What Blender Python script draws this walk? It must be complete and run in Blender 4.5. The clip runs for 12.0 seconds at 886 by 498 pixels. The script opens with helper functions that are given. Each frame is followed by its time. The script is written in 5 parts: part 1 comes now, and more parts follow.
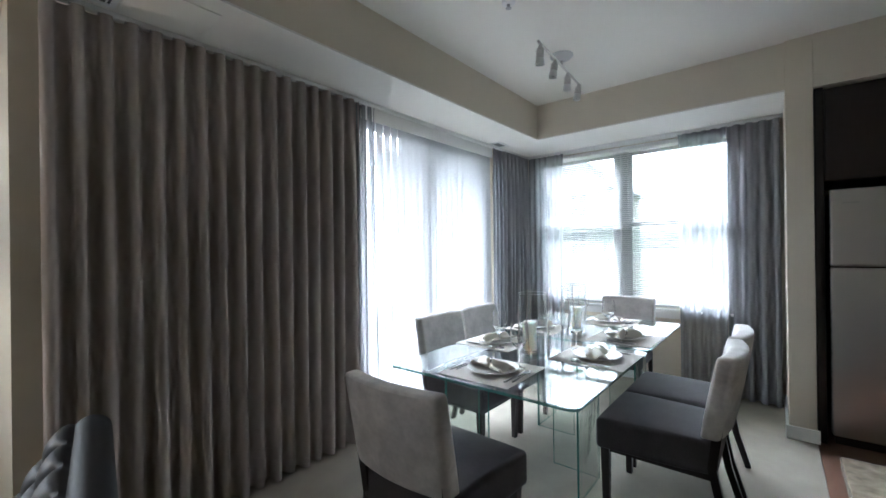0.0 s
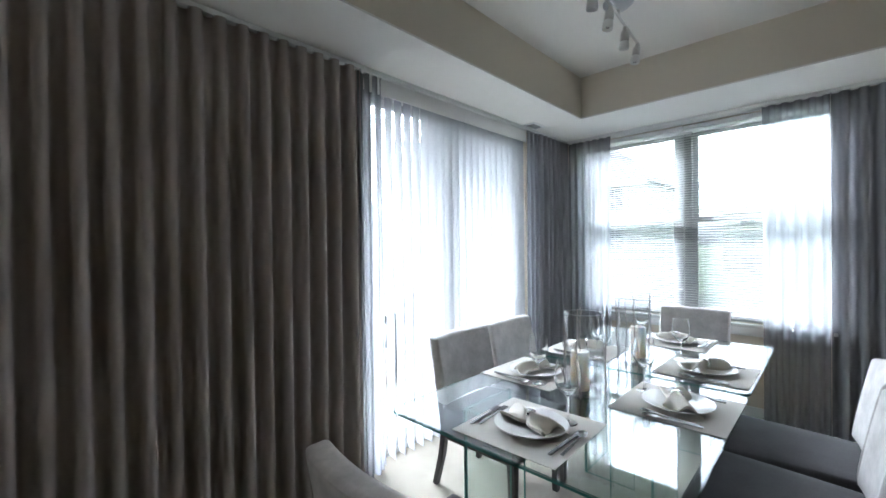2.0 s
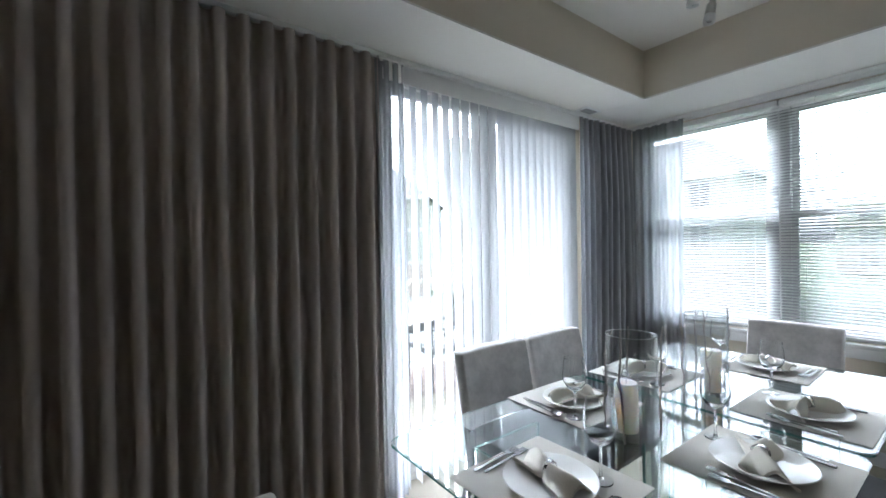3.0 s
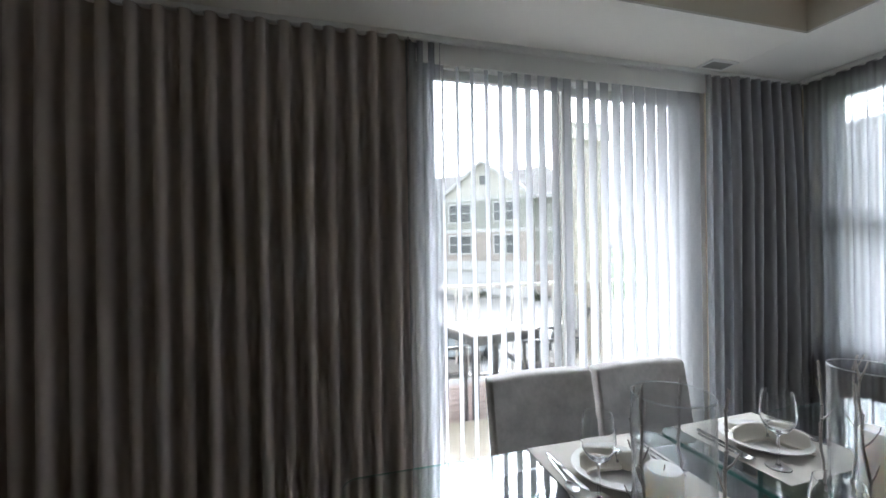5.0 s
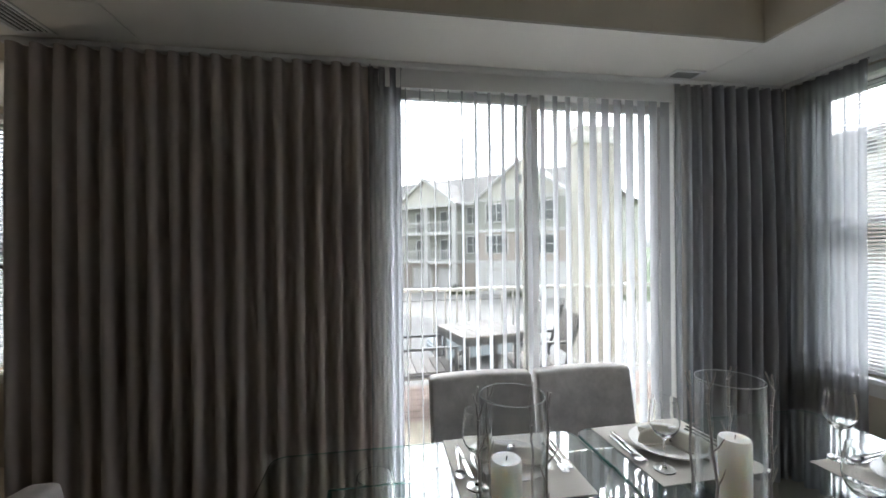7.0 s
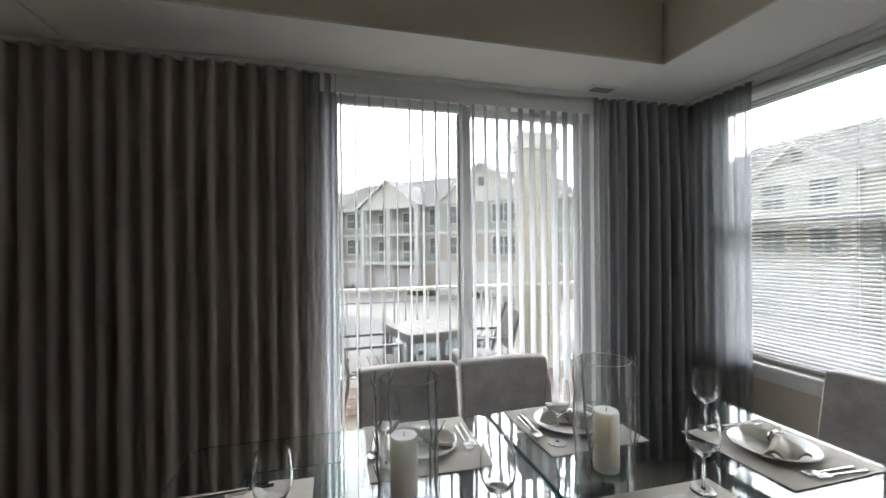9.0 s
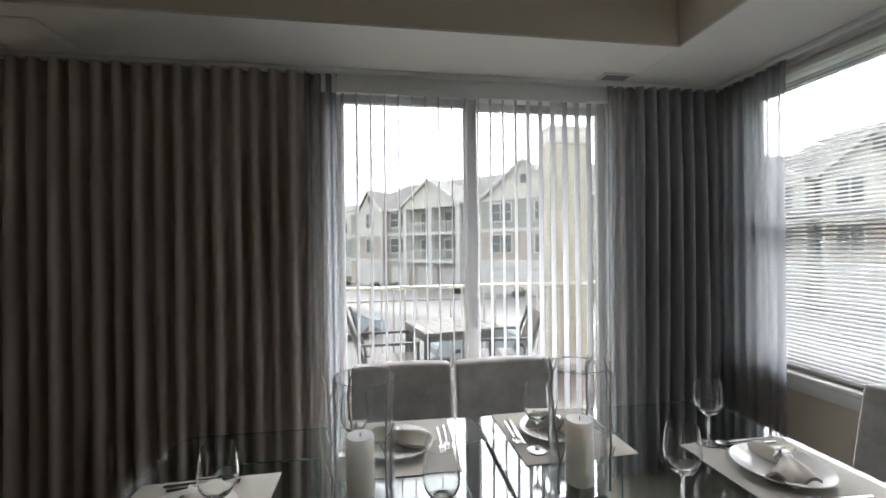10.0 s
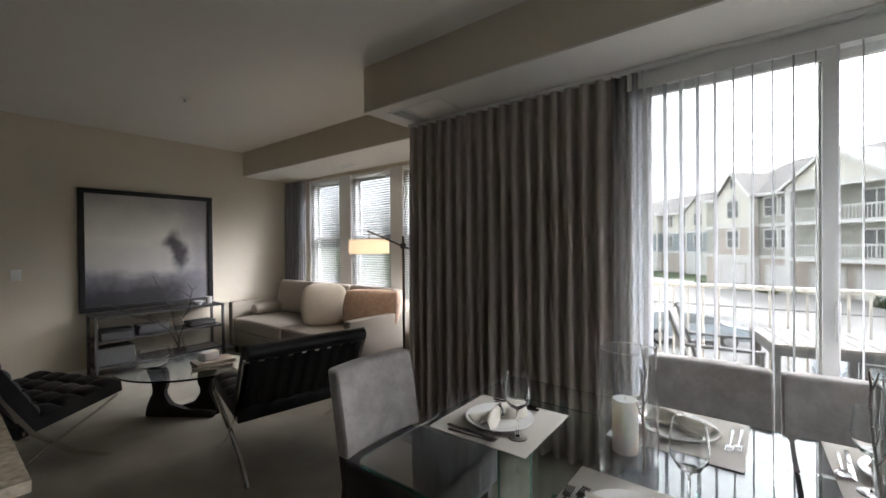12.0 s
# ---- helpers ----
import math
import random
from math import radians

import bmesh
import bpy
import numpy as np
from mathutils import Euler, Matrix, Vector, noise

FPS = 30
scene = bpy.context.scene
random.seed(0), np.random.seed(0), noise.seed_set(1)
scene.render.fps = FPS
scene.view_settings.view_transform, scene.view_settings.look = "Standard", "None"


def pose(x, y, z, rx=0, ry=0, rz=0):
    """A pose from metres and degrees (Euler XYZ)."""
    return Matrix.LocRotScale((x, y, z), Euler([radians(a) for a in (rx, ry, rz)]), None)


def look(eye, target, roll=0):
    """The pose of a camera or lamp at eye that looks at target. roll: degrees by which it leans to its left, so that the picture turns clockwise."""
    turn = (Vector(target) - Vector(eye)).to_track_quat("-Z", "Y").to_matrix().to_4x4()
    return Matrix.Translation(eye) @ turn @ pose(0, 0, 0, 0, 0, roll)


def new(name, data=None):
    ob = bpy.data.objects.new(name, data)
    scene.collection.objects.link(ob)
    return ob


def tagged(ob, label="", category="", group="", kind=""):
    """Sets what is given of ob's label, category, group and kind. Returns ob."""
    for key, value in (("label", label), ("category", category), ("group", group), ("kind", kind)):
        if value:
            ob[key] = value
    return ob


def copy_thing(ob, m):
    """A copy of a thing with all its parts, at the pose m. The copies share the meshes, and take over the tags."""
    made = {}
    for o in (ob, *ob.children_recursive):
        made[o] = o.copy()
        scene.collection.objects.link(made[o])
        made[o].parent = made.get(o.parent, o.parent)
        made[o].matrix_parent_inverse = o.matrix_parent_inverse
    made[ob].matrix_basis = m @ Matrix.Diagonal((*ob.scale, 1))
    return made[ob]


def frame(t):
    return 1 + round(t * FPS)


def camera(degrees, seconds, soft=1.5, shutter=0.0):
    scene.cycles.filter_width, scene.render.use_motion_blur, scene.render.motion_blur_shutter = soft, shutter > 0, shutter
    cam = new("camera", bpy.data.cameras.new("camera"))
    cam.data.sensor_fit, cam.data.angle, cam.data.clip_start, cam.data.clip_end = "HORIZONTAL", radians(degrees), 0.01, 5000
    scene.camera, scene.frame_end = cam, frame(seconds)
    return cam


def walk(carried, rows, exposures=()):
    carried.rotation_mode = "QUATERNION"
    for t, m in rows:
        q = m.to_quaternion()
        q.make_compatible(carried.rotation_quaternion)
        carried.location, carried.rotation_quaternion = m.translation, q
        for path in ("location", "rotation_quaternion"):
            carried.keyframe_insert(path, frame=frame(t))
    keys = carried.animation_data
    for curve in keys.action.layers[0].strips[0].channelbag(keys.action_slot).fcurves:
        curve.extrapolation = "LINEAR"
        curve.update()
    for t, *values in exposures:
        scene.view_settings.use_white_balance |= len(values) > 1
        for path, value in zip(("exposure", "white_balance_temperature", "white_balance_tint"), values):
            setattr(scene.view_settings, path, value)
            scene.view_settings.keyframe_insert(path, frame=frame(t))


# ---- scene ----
cam = camera(95.3, 12.0, soft=1.6)
METRES, EYE, TILT, LEAN, TURN = 3.08, 1.378, 0.0, 0.0, 39.5
ROWS = [
    (0.0, 0.0, 0.0, 0.0, 0.0, 0.06, 0.73),
    (0.5, 0.0059, 0.0335, 0.005, 0.03, -0.2, 0.85),
    (1.0, 0.0167, 0.0825, 0.0138, 1.82, -0.18, 0.8),
    (1.5, 0.0199, 0.1258, 0.0088, 4.15, -0.35, 0.66),
    (2.0, 0.0152, 0.1952, 0.0117, 4.24, -0.41, 0.72),
    (2.5, 0.0381, 0.2523, 0.0088, 4.96, -0.3, 0.92),
    (3.0, 0.0776, 0.294, 0.0165, 13.77, -0.31, 1.0),
    (5.0, 0.2104, 0.4654, 0.0193, 35.19, -0.07, 0.88),
    (5.5, 0.2469, 0.4959, 0.0224, 37.06, -0.3, 0.86),
    (6.0, 0.2843, 0.5204, 0.0256, 38.89, -0.22, 0.8),
    (6.5, 0.3217, 0.5167, 0.0308, 39.81, -0.06, 0.68),
    (7.0, 0.3545, 0.5089, 0.0343, 41.0, -0.19, 0.6),
    (9.0, 0.4237, 0.5153, 0.0299, 35.93, -0.04, 0.54),
    (9.5, 0.451, 0.543, 0.0279, 36.09, -0.23, 0.74),
    (10.0, 0.4794, 0.5758, 0.0287, 42.17, -0.23, 0.64),
    (10.5, 0.5141, 0.6072, 0.0287, 51.06, -0.23, 0.73),
    (11.0, 0.5474, 0.6268, 0.0291, 65.63, -0.37, 0.72),
    (11.5, 0.5677, 0.6137, 0.0241, 77.95, -0.39, 0.52),
    (12.0, 0.5962, 0.5943, 0.022, 88.38, -0.5, 0.59),
]
EXPOSURES = [(0.0, 4.76, 5400, 8), (1.0, 4.74, 5400, 8), (2.5, 4.46, 5420, 8), (5.0, 3.9, 5720, 10), (7.0, 3.64, 5950, 10), (9.5, 3.45, 6120, 11), (10.5, 3.5, 6150, 12), (12.0, 3.78, 6100, 12)]
walk(cam, [(t, pose(0, 0, EYE, TILT, LEAN, TURN) @ pose(METRES * x, METRES * y, METRES * z, 90 + pitch, roll, yaw)) for t, x, y, z, yaw, pitch, roll in ROWS], EXPOSURES)

# ---- world and large lights ----
world = bpy.data.worlds.new("overcast_sky")
scene.world = world
world.use_nodes = True
wn, wl = world.node_tree.nodes, world.node_tree.links
sky = wn.new("ShaderNodeTexSky")
sky.sky_type, sky.sun_disc = "NISHITA", False
sky.sun_elevation, sky.sun_rotation = radians(42), radians(307)
sky.air_density, sky.dust_density, sky.ozone_density = 1.0, 6.0, 0.6
grey_sky = wn.new("ShaderNodeHueSaturation")
grey_sky.inputs["Saturation"].default_value = 0.08
wl.new(sky.outputs[0], grey_sky.inputs["Color"])
wl.new(grey_sky.outputs[0], wn["Background"].inputs["Color"])
wn["Background"].inputs["Strength"].default_value = 0.15

sun = new("sun", bpy.data.lights.new("sun", "SUN"))
sun.data.energy, sun.data.angle, sun.data.color = 0.35, radians(60), (1.0, 0.97, 0.93)
sun.matrix_world = look((-30.0, 22.6, 33.8), (0, 0, 0))

# ---- materials ----


def mat(name, colour, rough=0.6, metal=0.0, scale=30.0, vary=0.15, bump=0.1, stretch=(1, 1, 1), big=2.0, big_vary=0.06, **more):
    """A surface with a fine grain and a broad unevenness, at real size."""
    m = bpy.data.materials.new(name)
    m.use_nodes = True
    n, l = m.node_tree.nodes, m.node_tree.links
    bsdf = n["Principled BSDF"]
    co = n.new("ShaderNodeTexCoord")
    mp = n.new("ShaderNodeMapping")
    mp.inputs["Scale"].default_value = stretch
    l.new(co.outputs["Object"], mp.inputs["Vector"])
    fine, broad = n.new("ShaderNodeTexNoise"), n.new("ShaderNodeTexNoise")
    fine.inputs["Scale"].default_value, fine.inputs["Detail"].default_value = scale, 4
    broad.inputs["Scale"].default_value, broad.inputs["Detail"].default_value = big, 3
    l.new(mp.outputs[0], fine.inputs["Vector"])
    l.new(co.outputs["Object"], broad.inputs["Vector"])
    factor = n.new("ShaderNodeMath")
    factor.operation = "MULTIPLY_ADD"
    l.new(fine.outputs["Fac"], factor.inputs[0])
    factor.inputs[1].default_value, factor.inputs[2].default_value = 2 * vary, 1 - vary
    factor2 = n.new("ShaderNodeMath")
    factor2.operation = "MULTIPLY_ADD"
    l.new(broad.outputs["Fac"], factor2.inputs[0])
    factor2.inputs[1].default_value, factor2.inputs[2].default_value = 2 * big_vary, 1 - big_vary
    both = n.new("ShaderNodeMath")
    both.operation = "MULTIPLY"
    l.new(factor.outputs[0], both.inputs[0])
    l.new(factor2.outputs[0], both.inputs[1])
    tint = n.new("ShaderNodeVectorMath")
    tint.operation = "SCALE"
    tint.inputs[0].default_value = colour
    l.new(both.outputs[0], tint.inputs["Scale"])
    l.new(tint.outputs[0], bsdf.inputs["Base Color"])
    bsdf.inputs["Roughness"].default_value, bsdf.inputs["Metallic"].default_value = rough, metal
    if bump:
        b = n.new("ShaderNodeBump")
        b.inputs["Strength"].default_value, b.inputs["Distance"].default_value = bump, 0.004
        l.new(fine.outputs["Fac"], b.inputs["Height"])
        l.new(b.outputs[0], bsdf.inputs["Normal"])
    for key, value in more.items():
        bsdf.inputs[key.replace("_", " ")].default_value = value
    return m


def cloth(name, colour, through_light, see, scale=400.0):
    """Woven cloth: part of the light is scattered through it, and `see` of it passes straight between the threads."""
    m = mat(name, colour, 0.9, scale=scale, vary=0.2, bump=0.15, big=6, big_vary=0.08)
    n, l = m.node_tree.nodes, m.node_tree.links
    bsdf, out = n["Principled BSDF"], n["Material Output"]
    tr, mix = n.new("ShaderNodeBsdfTranslucent"), n.new("ShaderNodeMixShader")
    tr.inputs["Color"].default_value = (*[min(1, c * 1.15) for c in colour], 1)
    mix.inputs[0].default_value = through_light
    l.new(bsdf.outputs[0], mix.inputs[1])
    l.new(tr.outputs[0], mix.inputs[2])
    last = mix
    if see:
        clear, mix2 = n.new("ShaderNodeBsdfTransparent"), n.new("ShaderNodeMixShader")
        mix2.inputs[0].default_value = see
        l.new(mix.outputs[0], mix2.inputs[1])
        l.new(clear.outputs[0], mix2.inputs[2])
        last = mix2
    l.new(last.outputs[0], out.inputs["Surface"])
    return m


def glass(name, colour=(1, 1, 1), rough=0.0, ior=1.45):
    m = bpy.data.materials.new(name)
    m.use_nodes = True
    b = m.node_tree.nodes["Principled BSDF"]
    b.inputs["Base Color"].default_value = (*colour, 1)
    b.inputs["Roughness"].default_value, b.inputs["IOR"].default_value = rough, ior
    b.inputs["Transmission Weight"].default_value = 1.0
    return m


def pane_glass(name, colour=(0.97, 0.99, 0.98), gloss_least=0.04, sharp=4.0):
    """Thin glass: clear, faintly tinted or darkened by its colour, with a plain gloss."""
    m = bpy.data.materials.new(name)
    m.use_nodes = True
    n, l = m.node_tree.nodes, m.node_tree.links
    clear, gloss, mix, lw, pw = n.new("ShaderNodeBsdfTransparent"), n.new("ShaderNodeBsdfGlossy"), n.new("ShaderNodeMixShader"), n.new("ShaderNodeLayerWeight"), n.new("ShaderNodeMath")
    clear.inputs[0].default_value = (*colour, 1)
    gloss.inputs["Roughness"].default_value = 0.02
    lw.inputs["Blend"].default_value = 0.5
    pw.operation = "POWER"
    pw.inputs[1].default_value = sharp
    floor_ = n.new("ShaderNodeMath")
    floor_.operation = "MULTIPLY_ADD"
    floor_.inputs[1].default_value, floor_.inputs[2].default_value = 0.75, gloss_least
    l.new(lw.outputs["Facing"], pw.inputs[0])
    l.new(pw.outputs[0], floor_.inputs[0])
    l.new(floor_.outputs[0], mix.inputs[0])
    l.new(clear.outputs[0], mix.inputs[1])
    l.new(gloss.outputs[0], mix.inputs[2])
    l.new(mix.outputs[0], n["Material Output"].inputs["Surface"])
    return m


WALL = mat("wall_paint", (0.66, 0.595, 0.485), 0.75, scale=220, vary=0.03, bump=0.12, big=1.2, big_vary=0.03)
CEIL = mat("ceiling_paint", (0.82, 0.795, 0.74), 0.85, scale=180, vary=0.03, bump=0.2, big=1.0, big_vary=0.03)
TRIM = mat("white_trim_paint", (0.80, 0.80, 0.78), 0.45, scale=120, vary=0.02, bump=0.03)
CARPET = mat("carpet", (0.37, 0.335, 0.275), 0.95, scale=240, vary=0.4, bump=1.0, big=4, big_vary=0.25)
WOODFLOOR = mat("dark_wood_floor", (0.13, 0.065, 0.04), 0.4, scale=25, vary=0.3, stretch=(12, 1, 1))
CURTAIN = cloth("grey_curtain_cloth", (0.425, 0.37, 0.338), 0.03, 0.0)
SHEER = cloth("grey_sheer_cloth", (0.40, 0.412, 0.44), 0.70, 0.46)
# Cooler copy of the curtain cloth: skylight at the windows put into its colour.
SOFTGREY = cloth("skylit_curtain_cloth", (0.29, 0.29, 0.303), 0.11, 0.0)
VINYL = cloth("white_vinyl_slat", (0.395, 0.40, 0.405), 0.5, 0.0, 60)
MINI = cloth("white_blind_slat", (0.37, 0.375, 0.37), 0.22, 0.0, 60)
# Pane colour dims the bright outdoors; shadowless panes still let full daylight in.
PANE = pane_glass("tinted_window_glass", (0.565, 0.57, 0.565))
TABLEGLASS = glass("table_glass", (0.90, 0.97, 0.95), 0.0, 1.5)
GLASSEDGE = mat("green_glass_edge", (0.10, 0.30, 0.26), 0.15, scale=40, vary=0.1, bump=0, Transmission_Weight=0.4)
CLEAR = glass("clear_glass", (0.99, 0.995, 0.995), 0.0, 1.40)
THIN = pane_glass("thin_vase_glass", (0.968, 0.974, 0.976), 0.05, 3.0)
# Whitish rim: the light caught by the glass edge is put into its colour.
RIM = mat("painted_rim_glint", (0.80, 0.83, 0.83), 0.25, vary=0.02, bump=0, Transmission_Weight=0.35)
CUTLERY = mat("steel_cutlery", (0.23, 0.228, 0.225), 0.26, 1.0, scale=60, vary=0.08, bump=0.05)
PANEL = pane_glass("table_panel_glass", (0.955, 0.985, 0.975), 0.05)
CRYSTAL = glass("crystal", (1, 1, 1), 0.0, 1.55)
SUEDE = mat("light_grey_velvet", (0.55, 0.515, 0.49), 0.9, scale=55, vary=0.16, bump=0.12, big=11, big_vary=0.42, Sheen_Weight=0.3)
CHARCOAL = mat("charcoal_velvet", (0.058, 0.053, 0.056), 0.9, scale=120, vary=0.25, bump=0.15, big=8, big_vary=0.4, Sheen_Weight=0.15)
BLACKWOOD = mat("black_stained_wood", (0.018, 0.014, 0.013), 0.35, scale=20, vary=0.3, bump=0.05, stretch=(1, 1, 0.15))
CHROME = mat("chrome", (0.48, 0.48, 0.48), 0.33, 1.0, vary=0.03, bump=0)
NICKEL = mat("brushed_nickel", (0.55, 0.53, 0.50), 0.3, 1.0, scale=80, vary=0.1, bump=0.02)
STEEL = mat("stainless_steel", (0.55, 0.54, 0.53), 0.32, 1.0, scale=60, vary=0.1, bump=0.02, stretch=(1, 1, 30))
CHINA = mat("white_china", (0.78, 0.77, 0.74), 0.15, scale=30, vary=0.02, bump=0)
LINEN = mat("cream_linen", (0.66, 0.62, 0.54), 0.9, scale=300, vary=0.12, bump=0.3)
MATCLOTH = mat("greige_placemat", (0.53, 0.50, 0.445), 0.8, scale=350, vary=0.15, bump=0.3)
WAX = mat("ivory_wax", (0.88, 0.85, 0.79), 0.5, scale=20, vary=0.03, bump=0.02, Subsurface_Weight=1.0, Subsurface_Radius=(1.0, 0.85, 0.7), Subsurface_Scale=0.06)
TWIG = mat("twig_bark", (0.17, 0.135, 0.105), 0.9, scale=90, vary=0.4, bump=0.6)
TWIGMETAL = mat("bronzed_twig_metal", (0.42, 0.385, 0.36), 0.30, 0.6, scale=90, vary=0.45, bump=0.5)
# ---- building helpers ----


def bm_box(bm, a, b, m=None):
    """A box between two corners, turned by m."""
    made = bmesh.ops.create_cube(bm, size=1.0)["verts"]
    for v in made:
        v.co = Vector([a[i] + (v.co[i] + 0.5) * (b[i] - a[i]) for i in range(3)])
        if m is not None:
            v.co = m @ v.co
    return made


def boxes(*pairs, bevel=0.0, segments=2):
    bm = bmesh.new()
    for a, b in pairs:
        bm_box(bm, a, b)
    if bevel:
        bmesh.ops.bevel(bm, geom=bm.edges[:], offset=bevel, segments=segments, affect="EDGES", profile=0.5)
    return bm


def lathe(profile, steps=24, bm=None, at=(0, 0, 0)):
    """A turned body: rows of radius and height."""
    bm = bm or bmesh.new()
    rings = []
    for r, z in profile:
        if r < 1e-5:
            rings.append([bm.verts.new((at[0], at[1], at[2] + z))])
        else:
            rings.append([bm.verts.new((at[0] + r * math.cos(2 * math.pi * i / steps), at[1] + r * math.sin(2 * math.pi * i / steps), at[2] + z)) for i in range(steps)])
    for p, q in zip(rings, rings[1:]):
        for i in range(steps):
            j = (i + 1) % steps
            if len(p) == 1 and len(q) > 1:
                bm.faces.new((p[0], q[j], q[i]))
            elif len(q) == 1 and len(p) > 1:
                bm.faces.new((p[i], p[j], q[0]))
            elif len(p) > 1:
                bm.faces.new((p[i], p[j], q[j], q[i]))
    bmesh.ops.recalc_face_normals(bm, faces=bm.faces[:])
    return bm


def tube(points, radius, steps=8, bm=None, end=None, flat=1.0):
    """A rod through points; end: its radius at the last one."""
    bm = bm or bmesh.new()
    points = [Vector(p) for p in points]
    rings, side = [], None
    for i, p in enumerate(points):
        way = (points[min(i + 1, len(points) - 1)] - points[max(i - 1, 0)]).normalized()
        if side is None:
            side = way.orthogonal().normalized()
        side = (side - way * side.dot(way)).normalized()
        up = way.cross(side)
        r = radius if end is None else radius + (end - radius) * i / (len(points) - 1)
        rings.append([bm.verts.new(p + r * (math.cos(2 * math.pi * k / steps) * side + flat * math.sin(2 * math.pi * k / steps) * up)) for k in range(steps)])
    for p, q in zip(rings, rings[1:]):
        for k in range(steps):
            bm.faces.new((p[k], p[(k + 1) % steps], q[(k + 1) % steps], q[k]))
    bm.faces.new(rings[0][::-1])
    bm.faces.new(rings[-1])
    bmesh.ops.recalc_face_normals(bm, faces=bm.faces[:])
    return bm


def pad(size, bulge=0.02, cuts=8, bevel=0.02):
    """A stuffed cushion round the origin, thicker in its middle."""
    bm = bmesh.new()
    bm_box(bm, [-s / 2 for s in size], [s / 2 for s in size])
    bmesh.ops.bevel(bm, geom=bm.edges[:], offset=bevel, segments=3, affect="EDGES", profile=0.6)
    bmesh.ops.subdivide_edges(bm, edges=[e for e in bm.edges if e.calc_length() > 2.5 * bevel], cuts=cuts, use_grid_fill=True)
    thin = min(range(3), key=lambda i: size[i])
    for v in bm.verts:
        f = 1.0
        for i in range(3):
            if i != thin:
                f *= max(0.0, 1 - (2 * v.co[i] / size[i]) ** 2)
        v.co[thin] += math.copysign(bulge * f ** 0.5, v.co[thin]) if abs(v.co[thin]) > 0.2 * size[thin] else 0
    return bm


def sheet(fn, nu, nv):
    """A cloth or a plate from a function of u and v."""
    verts = [fn(i / nu, j / nv) for j in range(nv + 1) for i in range(nu + 1)]
    faces = [(j * (nu + 1) + i, j * (nu + 1) + i + 1, (j + 1) * (nu + 1) + i + 1, (j + 1) * (nu + 1) + i) for j in range(nv) for i in range(nu)]
    bm = bmesh.new()
    made = [bm.verts.new(v) for v in verts]
    for f in faces:
        bm.faces.new([made[i] for i in f])
    return bm


def smooth_mesh(me, angle=40):
    for p in me.polygons:
        p.use_smooth = True
    me.set_sharp_from_angle(angle=radians(angle))


def part(name, bm, material, parent=None, label="", soft=True, at=None):
    """Links a bmesh as one mesh object under a thing or a part."""
    me = bpy.data.meshes.new(name)
    bm.to_mesh(me)
    bm.free()
    me.materials.append(material)
    if soft:
        smooth_mesh(me)
    ob = new(name, me)
    if parent is not None:
        ob.parent = parent
    if at is not None:
        ob.matrix_basis = at
    if label:
        tagged(ob, label)
    return ob


def again(ob, m, parent=None):
    """One more piece on the same mesh."""
    o = new(ob.name.split(".")[0], ob.data)
    o.parent = parent or ob.parent
    o.matrix_basis = m
    return o


def thing(name, label, category, at=None, group="", kind=""):
    ob = new(name)
    ob.empty_display_size = 0.1
    if at is not None:
        ob.matrix_basis = at
    return tagged(ob, label, category, group, kind)


def setting(name, bm, material, label, category, soft=False):
    return tagged(part(name, bm, material, soft=soft), label, category, kind="structure")
# ---- the shell ----
CZ, SZ = 2.84, 2.50           # ceiling and soffit
DX, WY, LX, LY = -2.46, 4.55, -3.40, -3.40   # door wall, window wall, living windows, far living wall
EX = 3.4                      # east wall, behind the camera

setting("floor", boxes(((LX - 0.2, LY - 0.2, -0.2), (0.21, WY + 0.2, 0)), ((0.21, LY - 0.2, -0.2), (EX + 0.2, 1.8, 0))), CARPET, "beige cut-pile carpet with worn footprints", "floor")
setting("kitchen_floor", boxes(((0.214, 1.804, -0.2), (EX + 0.2, WY + 0.2, -0.003))), WOODFLOOR, "dark brown wooden kitchen floor", "floor")
setting("ceiling", boxes(((LX - 0.2, LY - 0.2, CZ), (EX + 0.2, WY + 0.2, CZ + 0.2))), CEIL, "smooth off-white painted ceiling", "ceiling")
# dropped soffits along the windows: beige faces, white undersides
setting("soffit_door", boxes(((DX, 0.15, SZ), (-1.88, 3.83, CZ))), WALL, "beige painted dropped soffit", "soffit")
setting("soffit_window", boxes(((DX, 3.832, SZ), (0.06, WY, CZ))), WALL, "beige painted dropped soffit", "soffit")
setting("soffit_living", boxes(((LX, LY, SZ), (-2.65, 0.148, CZ))), WALL, "beige painted dropped soffit", "soffit")
setting("soffit_door_underside", boxes(((DX, 0.15, SZ - 0.012), (-1.88, 3.83, SZ - 0.001))), CEIL, "white painted underside of the soffit", "ceiling")
setting("soffit_window_underside", boxes(((DX, 3.832, SZ - 0.012), (0.06, WY, SZ - 0.001))), CEIL, "white painted underside of the soffit", "ceiling")
setting("soffit_living_underside", boxes(((LX, LY, SZ - 0.012), (-2.65, 0.0, SZ - 0.001))), CEIL, "white painted underside of the soffit", "ceiling")
# walls, with their openings
D0, D1, DH = 1.95, 3.87, 2.46
setting("wall_west", boxes(((DX - 0.2, 0.15, 0), (DX, D0, CZ)), ((DX - 0.2, D1, 0), (DX, WY + 0.2, CZ)), ((DX - 0.2, D0, DH), (DX, D1, CZ))), WALL, "beige painted wall with a sliding door opening", "wall")
W0, W1, WZ0, WZ1 = -2.31, -0.25, 0.76, 2.455
